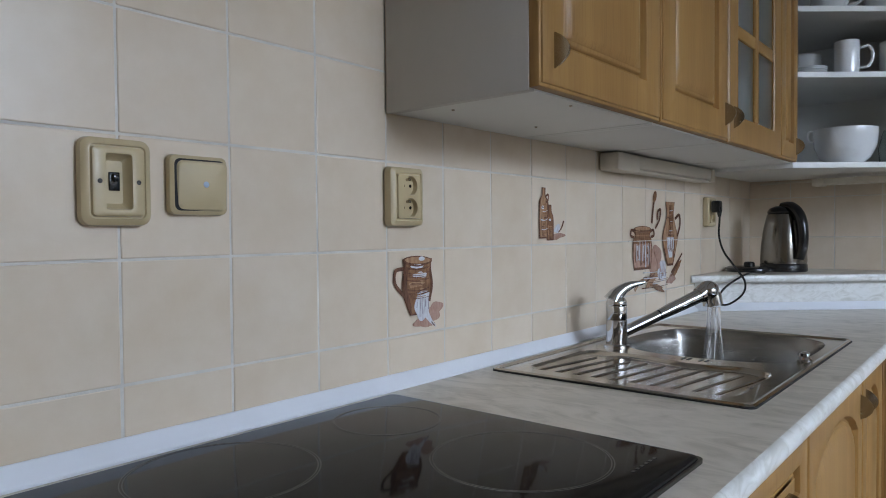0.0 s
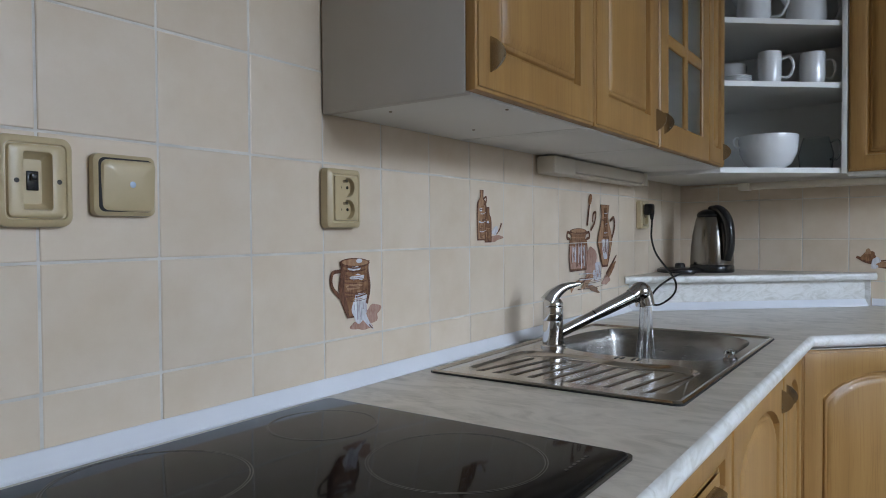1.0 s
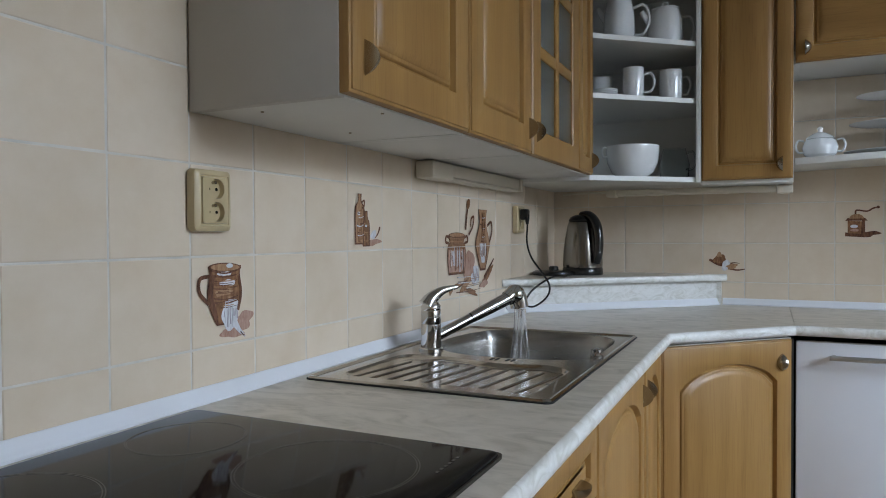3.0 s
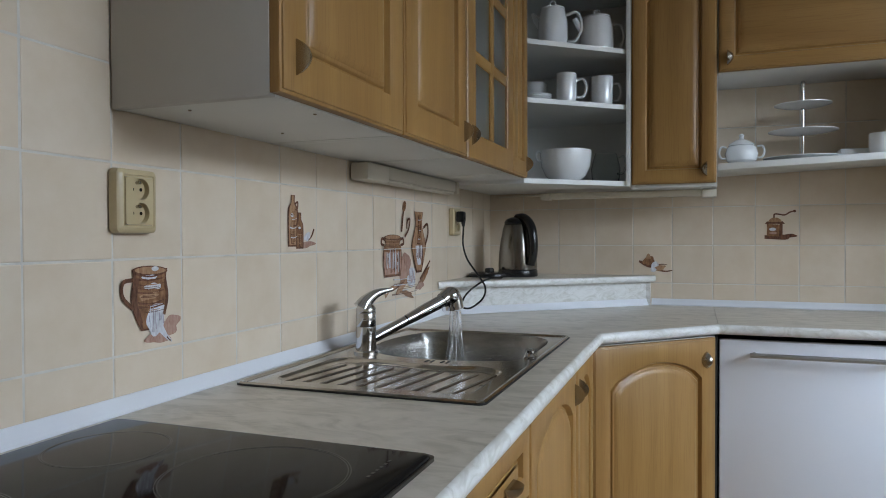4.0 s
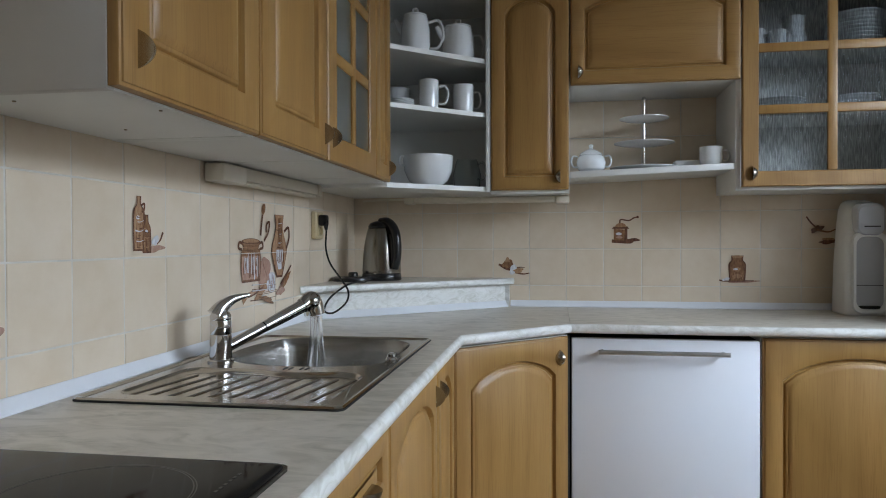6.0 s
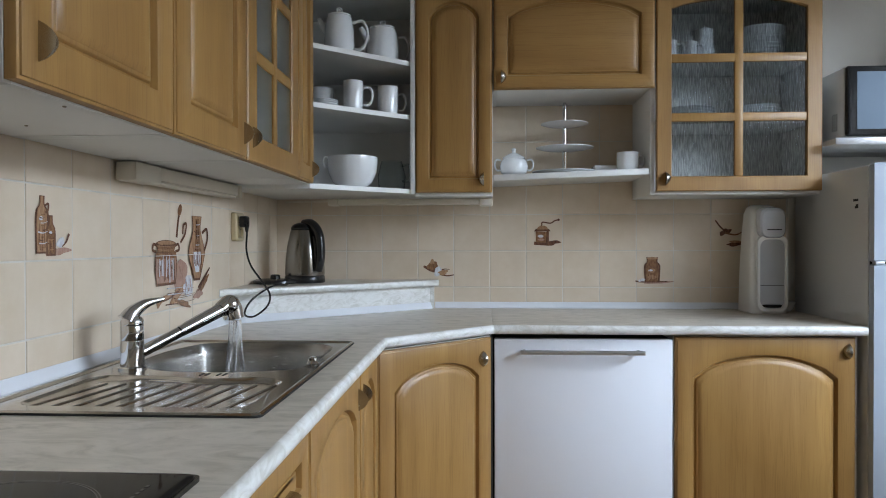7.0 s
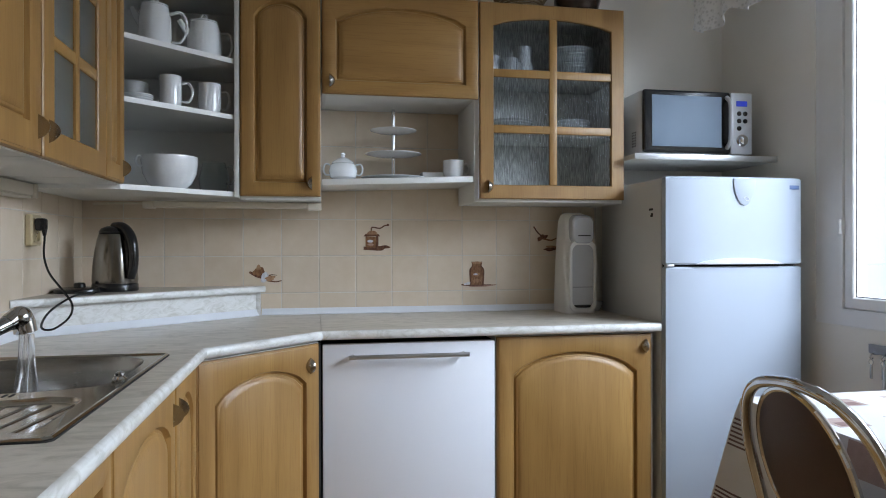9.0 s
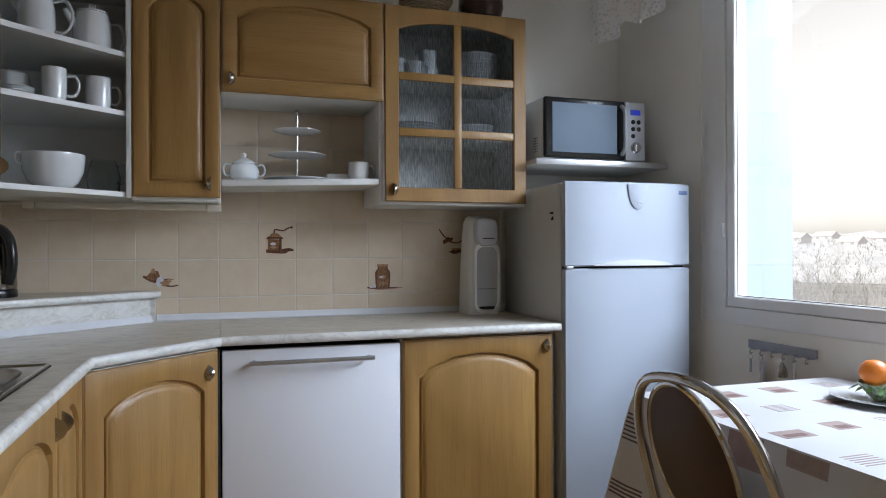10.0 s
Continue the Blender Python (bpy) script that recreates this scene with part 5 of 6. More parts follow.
S1, S2, S3 = 1.3575, 1.6345, 1.8355
def shelf_crockery():
    at = (0.395, -0.365, S1)
    t = thing("salad_bowl", at, "large white porcelain bowl with ring handles", "bowl")
    part("bowl", lathe([(0.046, 0), (0.050, 0.003), (0.072, 0.02), (0.088, 0.055), (0.093, 0.095), (0.0925, 0.112), (0.0905, 0.112), (0.090, 0.095), (0.084, 0.055), (0.05, 0.012)], at, 40), PORC, t)
    part("handle", ring_handle((at[0], at[1], at[2] + 0.092), (-0.9, -0.43, 0), 0.092, 0.036, 0.004), PORC, t)
    part("handle", ring_handle((at[0], at[1], at[2] + 0.092), (0.3, 0.95, 0), 0.092, 0.036, 0.004), PORC, t)
    at = (0.515, -0.17, S1)
    t = thing("glass_jug", at, "clear glass lidded jug beside the bowl", "jug")
    part("jar", lathe([(0.05, 0), (0.052, 0.004), (0.056, 0.06), (0.045, 0.105), (0.040, 0.120), (0.038, 0.120), (0.043, 0.104), (0.053, 0.06), (0.048, 0.006)], at, 28), CLEAR, t)
    part("handle", ring_handle((at[0], at[1], at[2] + 0.07), (0.9, -0.4, 0), 0.052, 0.07, 0.004), CLEAR, t)
    mug((0.399, -0.370, S2), 0.0365, 0.114, (0.93, 0.1, 0))
    mug((0.516, -0.285, S2), 0.0395, 0.110, (0.9, 0.5, 0))
    plates((0.305, -0.435, S2), 0.052, 3, "small stack of white saucers on the shelf", 0.007)
    t = thing("sugar_pot", (0.275, -0.325, S2), "white porcelain pot on the shelf", "pot")
    part("pot", lathe([(0.038, 0), (0.042, 0.004), (0.044, 0.09), (0.042, 0.096), (0.004, 0.1)], (0.275, -0.325, S2), 28), PORC, t)
    pot((0.350, -0.375, S3), 0.055, 0.147, (-0.9, 0.1, 0), "white porcelain coffee pot with a lid ring")
    pot((0.494, -0.265, S3), 0.063, 0.132, (-0.85, -0.5, 0), "white porcelain teapot with a lid ring")
    # niche
    N = 1.4095
    tilt = lambda x: N + 0.0006 + (x - 0.9135) * 0.0367
    at = (0.998, -0.150, tilt(0.985))
    t = thing("sugar_bowl", at, "white lidded sugar bowl with two handles", "bowl")
    part("bowl", lathe([(0.030, 0), (0.032, 0.003), (0.050, 0.018), (0.056, 0.042), (0.050, 0.064), (0.042, 0.072)], at, 32), PORC, t)
    part("lid", lathe([(0.045, 0.0725), (0.042, 0.079), (0.022, 0.092), (0.008, 0.097), (0.007, 0.104), (0.010, 0.110), (0.004, 0.116)], at, 28), PORC, t)
    for sgn in (-1, 1):
        part("handle", ring_handle((at[0], at[1], at[2] + 0.048), (sgn, -0.1, 0), 0.053, 0.046, 0.0036), PORC, t)
    at = (1.197, -0.150, tilt(1.21))
    t = thing("cake_stand", at, "three-tier white cake stand with a chrome pole", "cake stand")
    for r, z in ((0.128, 0.0), (0.112, 0.094), (0.092, 0.188)):
        part("plate", lathe([(0.03, z), (r * 0.7, z + 0.003), (r, z + 0.011), (r, z + 0.013), (r * 0.7, z + 0.0055), (0.02, z + 0.004)], at, 40), PORC, t)
    part("pole", lathe([(0.0055, 0.0005), (0.0055, 0.26), (0.004, 0.262), (0.007, 0.270), (0.008, 0.277), (0.005, 0.284)], at, 16), CHROME, t)
    mug((1.426, -0.225, tilt(1.434)), 0.041, 0.068, (0.95, 0.05, 0), "white porcelain cup in the open niche")
    solid("white_dish", box(1.306, 1.395, -0.20, -0.11, tilt(1.35), tilt(1.35) + 0.028, 0.004), PORC, "flat white porcelain butter dish", "dish")
    # behind the ribbed glass
    G1, G2 = 1.6105, 1.8465
    mug((1.592, -0.16, G2), 0.036, 0.088, (0.8, -0.5, 0), "white mug behind the glass door")
    mug((1.668, -0.17, G2), 0.034, 0.078, (0.8, -0.5, 0), "white mug behind the glass door")
    solid("white_jug", lathe([(0.036, 0), (0.042, 0.01), (0.043, 0.06), (0.034, 0.10), (0.038, 0.14), (0.034, 0.135), (0.03, 0.1)], (1.738, -0.12, G2), 28), PORC, "tall white jug behind the glass door", "jug")
    plates((1.94, -0.15, G2), 0.096, 9, step=0.0135)
    plates((1.675, -0.15, G1), 0.095, 5, step=0.011)
    plates((1.935, -0.15, G1), 0.088, 5, step=0.012)
    # on top of the glazed cupboard
    solid("stew_pot", lathe([(0.070, 0), (0.082, 0.006), (0.094, 0.05), (0.092, 0.10), (0.075, 0.13), (0.05, 0.135)], (1.945, -0.215, 2.1055), 32), POTBROWN, "dark brown glazed pot on top of the cupboard", "pot")
    t = thing("wicker_bowl", (1.71, -0.2, 2.1055), "brown wicker bowl on top of the cupboard", "basket")
    for k in range(7):
        r = 0.07 + 0.006 * k
        part("weave", tube([(1.71 + r * math.cos(a), -0.2 + r * math.sin(a), 2.110 + 0.009 * k) for a in (2 * math.pi * q / 16 for q in range(17))], 0.005, 8, 3), WICKER, t)


POTBROWN = node_mat("dark_brown_glaze", (0.05, 0.025, 0.018), 0.15, 0, 0.2, (20, 20, 20))
WICKER = node_mat("wicker", (0.30, 0.20, 0.10), 0.7, 0, 0.2, (80, 80, 80), 0.4, 200)
shelf_crockery()


def build_soda_maker():
    s = thing("soda_maker", (1.965, -0.14, WT), "white upright soda maker with a grey niche", "soda maker")
    x0, x1, yb, yf, z0 = 1.896, 2.036, -0.045, -0.205, WT + 0.0005
    rings = []
    for z, i, lean in ((0, 0.002, 0), (0.006, 0, 0), (0.18, 0.004, 0.004), (0.32, 0.010, 0.010), (0.385, 0.015, 0.018), (0.408, 0.022, 0.028), (0.417, 0.032, 0.042), (0.420, 0.046, 0.055)):
        rings.append([(x, y, z0 + z) for x, y in rounded(x0 + i, x1 - i, yf + i + lean, yb - i, 0.028)])
    part("body", skin(rings), SODAW, s)
    def front_ring(w0, w1, za, zb, y, r=0.03, cx=1.970):
        return [(cx + x, y, z0 + z) for x, z in rounded(-w0, w1, za, zb, r)]
    part("niche", skin([front_ring(0.048, 0.048, 0.022, 0.285, yf - 0.004), front_ring(0.046, 0.046, 0.024, 0.283, yf + 0.006)]), SODAG, s, "grey translucent bottle niche")
    fr = skin([front_ring(0.058, 0.058, 0.008, 0.30, yf + 0.002), front_ring(0.056, 0.056, 0.010, 0.298, yf - 0.012), front_ring(0.047, 0.047, 0.023, 0.284, yf - 0.012), front_ring(0.046, 0.046, 0.024, 0.283, yf - 0.003)], cap=False)
    part("niche_frame", fr, SODAW, s)
    part("head", skin([front_ring(0.047, 0.047, 0.285, 0.408, yf + 0.03, 0.03), front_ring(0.047, 0.047, 0.287, 0.402, yf - 0.010, 0.03), front_ring(0.041, 0.041, 0.293, 0.392, yf - 0.018, 0.024)]), SODAH, s, "pale grey carbonating head")
    part("head_mark", box(1.945, 1.998, yf - 0.0232, yf - 0.021, z0 + 0.318, z0 + 0.322, 0), DARK, s)
    part("drip_tray", lathe([(0.041, 0), (0.042, 0.008), (0.036, 0.010)], (1.970, yf + 0.016, z0 + 0.026), 24), DARK, s)
    part("bottle_line", box(1.927, 2.013, yf - 0.0062, yf - 0.0045, z0 + 0.108, z0 + 0.110, 0), DARK, s)
    solid("small_bowl", lathe([(0.02, 0), (0.028, 0.01), (0.036, 0.035), (0.037, 0.04), (0.034, 0.038), (0.024, 0.012)], (2.072, -0.09, WT + 0.0005), 24), PORC, "small white bowl beside the soda maker", "bowl")


SODAW = node_mat("soda_white_plastic", (0.82, 0.81, 0.78), 0.3, 0, 0.03, (8, 8, 8), coat=0.2)
SODAG = node_mat("soda_grey_plastic", (0.44, 0.44, 0.45), 0.3, 0, 0.04)
SODAH = node_mat("soda_head_plastic", (0.56, 0.57, 0.60), 0.25, 0, 0.04)
build_soda_maker()


# ---- table corner ----
TX0, TX1, TY0, TY1, TZ = 1.985, 2.70, -2.35, -1.235, 0.757


def build_table():
    t = thing("dining_table", ((TX0 + TX1) / 2, (TY0 + TY1) / 2, 0), "rectangular kitchen table under a patterned cloth", "table")
    part("tabletop", box(TX0 + 0.006, TX1 - 0.006, TY0 + 0.006, TY1 - 0.006, TZ - 0.03, TZ - 0.002, 0.003), OAK_X, t)
    for x in (TX0 + 0.05, TX1 - 0.05):
        for y in (TY0 + 0.05, TY1 - 0.05):
            part("leg", lathe([(0.02, 0), (0.02, TZ - 0.031)], (x, y, 0), 14), CHROME, t)
    c = thing("tablecloth", ((TX0 + TX1) / 2, (TY0 + TY1) / 2, TZ), "white cotton tablecloth printed with brown squares", "tablecloth")
    base = rounded(TX0, TX1, TY0, TY1, 0.02, 4)
    dense = []
    for i, p in enumerate(base):
        q = base[(i + 1) % len(base)]
        n = max(1, int(math.hypot(q[0] - p[0], q[1] - p[1]) / 0.02))
        dense += [(p[0] + (q[0] - p[0]) * k / n, p[1] + (q[1] - p[1]) * k / n) for k in range(n)]
    cx, cy = (TX0 + TX1) / 2, (TY0 + TY1) / 2
    rings = []
    for k in range(9):
        s = k / 8
        ring = []
        for i, (x, y) in enumerate(dense):
            wave = math.sin(i * 0.36) * 0.010 * s + math.sin(i * 0.15 + 1) * 0.010 * s
            corner = min(1, (abs(x - cx) / (TX1 - cx)) * (abs(y - cy) / (TY1 - cy))) ** 6
            out = 0.004 * math.sin(min(1, s * 4) * math.pi / 2) + (0.030 * s + 0.012 * s * corner + wave)
            ox, oy = (x - cx) / (TX1 - cx), (y - cy) / (TY1 - cy)
            ex, ey = (ox if abs(ox) > 0.96 else 0), (oy if abs(oy) > 0.96 else 0)
            if ex > 0:
                out = min(out, 0.02)
            ring.append((x + ex * out, y + ey * out, TZ + 0.001 - 0.31 * s + (0.004 * math.sin(i * 0.5) if k == 8 else 0)))
        rings.append(ring)
    part("cloth", skin(rings[::-1], cap=False), CLOTH, c)
    part("cloth_top", slab(rounded(TX0 + 0.001, TX1 - 0.001, TY0 + 0.001, TY1 - 0.001, 0.02, 4), TZ - 0.0005, TZ + 0.0015), CLOTH, c)
    rng = random.Random(7)
    for r in range(6):
        for q in range(4):
            x, y = TX0 + 0.02 + q * 0.175 + rng.uniform(0, 0.03), TY0 + 0.06 + r * 0.18 + rng.uniform(0, 0.04)
            w, h = rng.uniform(0.06, 0.085), rng.uniform(0.05, 0.075)
            if (r + q) % 3 == 2:
                for g in range(6):
                    part("printed_line", box(x, x + 0.07, y + g * 0.011, y + g * 0.011 + 0.004, TZ + 0.0017, TZ + 0.002, 0), PRINT2, c)
            else:
                part("printed_square", box(x, x + w, y, y + h, TZ + 0.0017, TZ + 0.0021, 0), PRINT2, c)
                part("printed_square", box(x + 0.012, x + w * 0.8, y + 0.008, y + h * 0.5, TZ + 0.0022, TZ + 0.0025, 0), PRINT, c)
    # prints on the hanging side, lying on the folds
    def drape_patch(name, ya, yb, sa, sb, mat):
        ids = [i for i, (x, y) in enumerate(dense) if x < TX0 + 0.002 and ya <= y <= yb]
        rows = []
        for sv in (sa + (sb - sa) * k / 4 for k in range(5)):
            k = min(7, int(sv * 8))
            u = sv * 8 - k
            rows.append([Vector(rings[k][i]).lerp(Vector(rings[k + 1][i]), u) + Vector((-0.0012, 0, 0)) for i in ids])
        if len(ids) > 1:
            part(name, skin(rows, close=False, cap=False), mat, c)
    for q in range(7):
        drape_patch("printed_line", TY1 - 0.085, TY1 - 0.02, 0.16 + q * 0.036, 0.176 + q * 0.036, DPRINT)
    for q in range(4):
        drape_patch("printed_line", TY1 - 0.12, TY1 - 0.02, 0.76 + q * 0.034, 0.776 + q * 0.034, DPRINT)
    for ya, yb, sa, sb, mat in ((-0.36, -0.24, 0.70, 0.98, PRINT2), (-0.50, -0.37, 0.01, 0.24, PRINT2), (-0.66, -0.54, 0.01, 0.12, PRINT2),
                                (-0.85, -0.70, 0.45, 0.80, PRINT2), (-0.30, -0.19, 0.30, 0.48, PRINT2), (-1.05, -0.92, 0.05, 0.30, PRINT)):
        drape_patch("printed_square", TY1 + ya, TY1 + yb, sa, sb, mat)


CLOTH = node_mat("cotton_cloth", (0.54, 0.53, 0.52), 0.85, 0, 0.03, (5, 5, 5), 0.3, 400)
PRINT = node_mat("cloth_print", (0.20, 0.115, 0.10), 0.85, 0, 0.1, (30, 30, 30), 0.3, 400)
PRINT2 = node_mat("cloth_print_light", (0.36, 0.26, 0.225), 0.85, 0, 0.1, (30, 30, 30), 0.3, 400)
DPRINT = node_mat("cloth_print_dark", (0.12, 0.07, 0.06), 0.85, 0, 0.1, (30, 30, 30), 0.3, 400)
build_table()


def build_chair():
    c = thing("kitchen_chair", (2.05, -1.667, 0), "chrome tube kitchen chair with a brown oval back", "chair")
    cy = -1.667
    def back(dy, z, off=0.0):
        return (1.823 + (0.88 - z) * 0.28 + off, cy + dy, z)
    half = [(0.205, 0.46), (0.206, 0.60), (0.200, 0.72), (0.165, 0.815), (0.10, 0.866)]
    pts = [back(d + 0.016, z) for d, z in half] + [back(0, 0.883)] + [back(-d, z) for d, z in reversed(half)]
    part("back_hoop", tube(pts, 0.0125, 14, 8), CHROME, c)
    loop = [back(0.052 + 0.137 * math.cos(a), 0.685 + 0.178 * math.sin(a), 0.012) for a in (2 * math.pi * k / 24 for k in range(25))]
    part("back_rim", tube(loop, 0.008, 10, 3), CHROME, c)
    rings = []
    for k, off in ((0.90, 0.004), (0.97, 0.008), (0.97, 0.016), (0.85, 0.026), (0.4, 0.032)):
        rings.append([back(0.052 + 0.137 * k * math.cos(a), 0.685 + 0.178 * k * math.sin(a), off) for a in (2 * math.pi * q / 40 for q in range(40))])
    part("backrest", skin(rings), BROWNSEAT, c, "dark brown oval back panel")
    seat = [(2.13 + 0.185 * math.copysign(abs(math.cos(a)) ** 0.7, math.cos(a)), cy + 0.19 * math.copysign(abs(math.sin(a)) ** 0.7, math.sin(a))) for a in (2 * math.pi * k / 40 for k in range(40))]
    part("seat", skin([[(2.13 + (x - 2.13) * k, cy + (y - cy) * k, z) for x, y in seat] for k, z in ((0.93, 0.435), (1.0, 0.445), (1.0, 0.462), (0.92, 0.475), (0.5, 0.48))]), BROWNSEAT, c)
    for dy in (0.19, -0.19):
        part("leg", tube([back(dy, 0.461), (1.955, cy + dy, 0.40), (1.93, cy + dy * 1.05, 0.2), (1.90, cy + dy * 1.08, 0.012)], 0.0115, 12), CHROME, c)
        part("leg", tube([(2.27, cy + dy * 0.9, 0.434), (2.29, cy + dy * 0.95, 0.3), (2.31, cy + dy * 1.02, 0.012)], 0.0115, 12), CHROME, c)


BROWNSEAT = node_mat("brown_leatherette", (0.065, 0.03, 0.02), 0.45, 0, 0.12, (10, 10, 10), 0.25, 250)
build_chair()


def build_fruit():
    b = Vector((2.528, -1.560, TZ + 0.0025))
    t = thing("fruit_plate", b, "white plate under the fruit on the table", "plate")
    part("plate", lathe([(0.07, 0), (0.08, 0.003), (0.13, 0.016), (0.13, 0.018), (0.08, 0.007), (0.03, 0.005)], b, 40), PORC, t)
    f = thing("fruit_bowl", b + Vector((0, 0, 0.006)), "small green and white patterned bowl on the plate", "bowl")
    part("bowl", lathe([(0.03, 0), (0.034, 0.004), (0.058, 0.03), (0.066, 0.045), (0.062, 0.044), (0.05, 0.025)], b + Vector((0, 0, 0.006)), 28), GREENB, f)
    for dx, dy, dz in ((-0.030, 0.010, 0.078), (0.032, -0.020, 0.070), (0.01, 0.045, 0.070)):
        solid("orange", lathe([(0.004, -0.034), (0.018, -0.030), (0.031, -0.016), (0.0355, 0), (0.032, 0.016), (0.019, 0.029), (0.004, 0.0325)], b + Vector((dx, dy, dz)), 24), ORANGE,
              "ripe orange in the fruit bowl", "orange", group="oranges")
    rng = random.Random(3)
    lf = thing("leaf_sprig", b + Vector((0, 0, 0.04)), "green sprig hanging over the bowl", "leaves")
    for k in range(9):
        a = radians(150 + k * 20)
        p = b + Vector((0.066 * math.cos(a), 0.066 * math.sin(a), 0.046))
        o = Vector((math.cos(a), math.sin(a), -0.6)).normalized()
        side = Vector((-math.sin(a), math.cos(a), 0))
        part("leaf", skin([[p, p + o * 0.012 + side * 0.007, p + o * 0.028, p + o * 0.012 - side * 0.007], [p + Vector((0, 0, .001)), p + o * 0.012 + side * 0.007 + Vector((0, 0, .001)), p + o * 0.028 + Vector((0, 0, .001)), p + o * 0.012 - side * 0.007 + Vector((0, 0, .001))]]), LEAF, lf)


GREENB = node_mat("green_white_glaze", (0.55, 0.60, 0.45), 0.2, 0, 0.1, (90, 90, 90), dark=(0.05, 0.13, 0.04))
ORANGE = node_mat("orange_peel", (0.85, 0.22, 0.02), 0.4, 0, 0.08, (20, 20, 20), 0.4, 220)
LEAF = node_mat("green_leaf", (0.07, 0.17, 0.03), 0.45, 0, 0.2, (60, 60, 60))
build_fruit()


def build_hooks():
    h = thing("key_rack", (RW - 0.01, -1.01, 0.79), "grey wavy key rack with hooks below the window", "key rack")
    n = 60
    top = [(-0.865 - 0.292 * k / n, 0.828) for k in range(n + 1)]
    bot = [(-1.157 + 0.292 * k / n, 0.800 - 0.006 * abs(math.sin(math.pi * 6 * k / n))) for k in range(n + 1)]
    ring = top + bot
    part("board", skin([[(RW - 0.002, y, z) for y, z in ring], [(RW - 0.012, y, z) for y, z in ring]]), GREYMETAL, h)
    for k in range(6):
        y = -0.889 - k * 0.0487
        part("hook", tube([(RW - 0.013, y, 0.803), (RW - 0.022, y, 0.797), (RW - 0.028, y, 0.788), (RW - 0.024, y, 0.780), (RW - 0.016, y, 0.784)], 0.0022, 8), CHROME, h)
    for k, ln in ((0, 0.05), (1, 0.045), (4, 0.055)):
        y = -0.889 - k * 0.0487
        q = thing("key", (RW - 0.024, y, 0.78 - ln), "small metal key hanging from the rack", "key", "keys on the rack")
        part("ring", tube([(RW - 0.024, y + 0.009 * math.cos(a), 0.771 + 0.009 * math.sin(a)) for a in (2 * math.pi * i / 12 for i in range(13))], 0.001, 6, 2), CHROME, q)
        part("blade", box(RW - 0.0255, RW - 0.0225, y - 0.005, y + 0.005, 0.765 - ln, 0.763, 0.001), PEWTER, q)
    b = thing("hanging_bell", (RW - 0.024, -1.01, 0.70), "dark brass ornament hanging from the rack", "ornament")
    part("body", lathe([(0.018, 0), (0.02, 0.004), (0.017, 0.028), (0.008, 0.045), (0.004, 0.05)], (RW - 0.026, -1.032, 0.722), 20), PEWTER, b)
    part("cord", tube([(RW - 0.026, -1.033, 0.771), (RW - 0.0255, -1.0345, 0.776), (RW - 0.025, -1.035, 0.781)], 0.0012, 6), PEWTER, b)
    t = thing("white_glove", (RW - 0.02, -0.93, 0.66), "pale cloth hanging from the rack", "cloth")
    part("cloth", tube([(RW - 0.02, -0.937, 0.778), (RW - 0.018, -0.94, 0.74), (RW - 0.02, -0.938, 0.68)], (0.006, 0.022), 12, 6, flat=0.4), CLOTH, t)


GREYMETAL = node_mat("grey_painted_metal", (0.30, 0.30, 0.32), 0.45, 0.2, 0.06, (20, 20, 20))
build_hooks()


def build_curtain():
    c = thing("lace_valance", (2.45, -1.3, 2.07), "white lace valance with a scalloped hem above the window", "curtain")
    cols, rows = 150, 14
    bm = bmesh.new()
    grid = []
    for i in range(cols + 1):
        s = i / cols
        y = -0.235 - 2.1 * s
        u = (-0.235 - y)
        hem = 2.068 - 0.045 * abs(math.sin(u * 11)) ** 0.7 + max(0, min(u, 1.2) - 0.42) * 0.22
        col = []
        for j in range(rows + 1):
            z = hem + (2.53 - hem) * j / rows
            x = 2.45 + 0.022 * math.sin(u * 42 + 0.4 * math.sin(j * 0.8)) * (0.5 + 0.5 * (1 - j / rows))
            col.append(bm.verts.new((x, y, z)))
        grid.append(col)
    for a, b in zip(grid, grid[1:]):
        for j in range(rows):
            bm.faces.new((a[j], b[j], b[j + 1], a[j + 1]))
    got = bmesh.ops.extrude_face_region(bm, geom=list(bm.faces))
    bmesh.ops.translate(bm, vec=(0.0012, 0, 0), verts=[v for v in got["geom"] if isinstance(v, bmesh.types.BMVert)])
    part("lace", bm, LACE, c)
    part("rail", box(2.435, 2.465, -2.6, -0.2, 2.531, 2.556, 0.003), TRIMW, c)


def lace_mat():
    m = node_mat("lace", (0.90, 0.90, 0.91), 0.8, 0, 0.03)
    nt = m.node_tree
    b = nt.nodes["Principled BSDF"]
    b.inputs["Subsurface Weight"].default_value, b.inputs["Subsurface Radius"].default_value = 0.6, (0.01, 0.01, 0.01)
    co = nt.nodes.new("ShaderNodeTexCoord")
    v = nt.nodes.new("ShaderNodeTexVoronoi")
    v.inputs["Scale"].default_value = 70
    n = nt.nodes.new("ShaderNodeTexNoise")
    n.inputs["Scale"].default_value = 14
    nt.links.new(co.outputs["Object"], v.inputs["Vector"])
    nt.links.new(co.outputs["Object"], n.inputs["Vector"])
    add = nt.nodes.new("ShaderNodeMath")
    add.operation = "ADD"
    nt.links.new(v.outputs["Distance"], add.inputs[0])
    nt.links.new(n.outputs[0], add.inputs[1])
    r = nt.nodes.new("ShaderNodeValToRGB")
    r.color_ramp.elements[0].position, r.color_ramp.elements[1].position = 0.55, 1.0
    r.color_ramp.elements[0].color, r.color_ramp.elements[1].color = (0.72, 0.72, 0.72, 1), (1, 1, 1, 1)
    nt.links.new(add.outputs[0], r.inputs[0])
    nt.links.new(r.outputs[0], b.inputs["Alpha"])
    return m


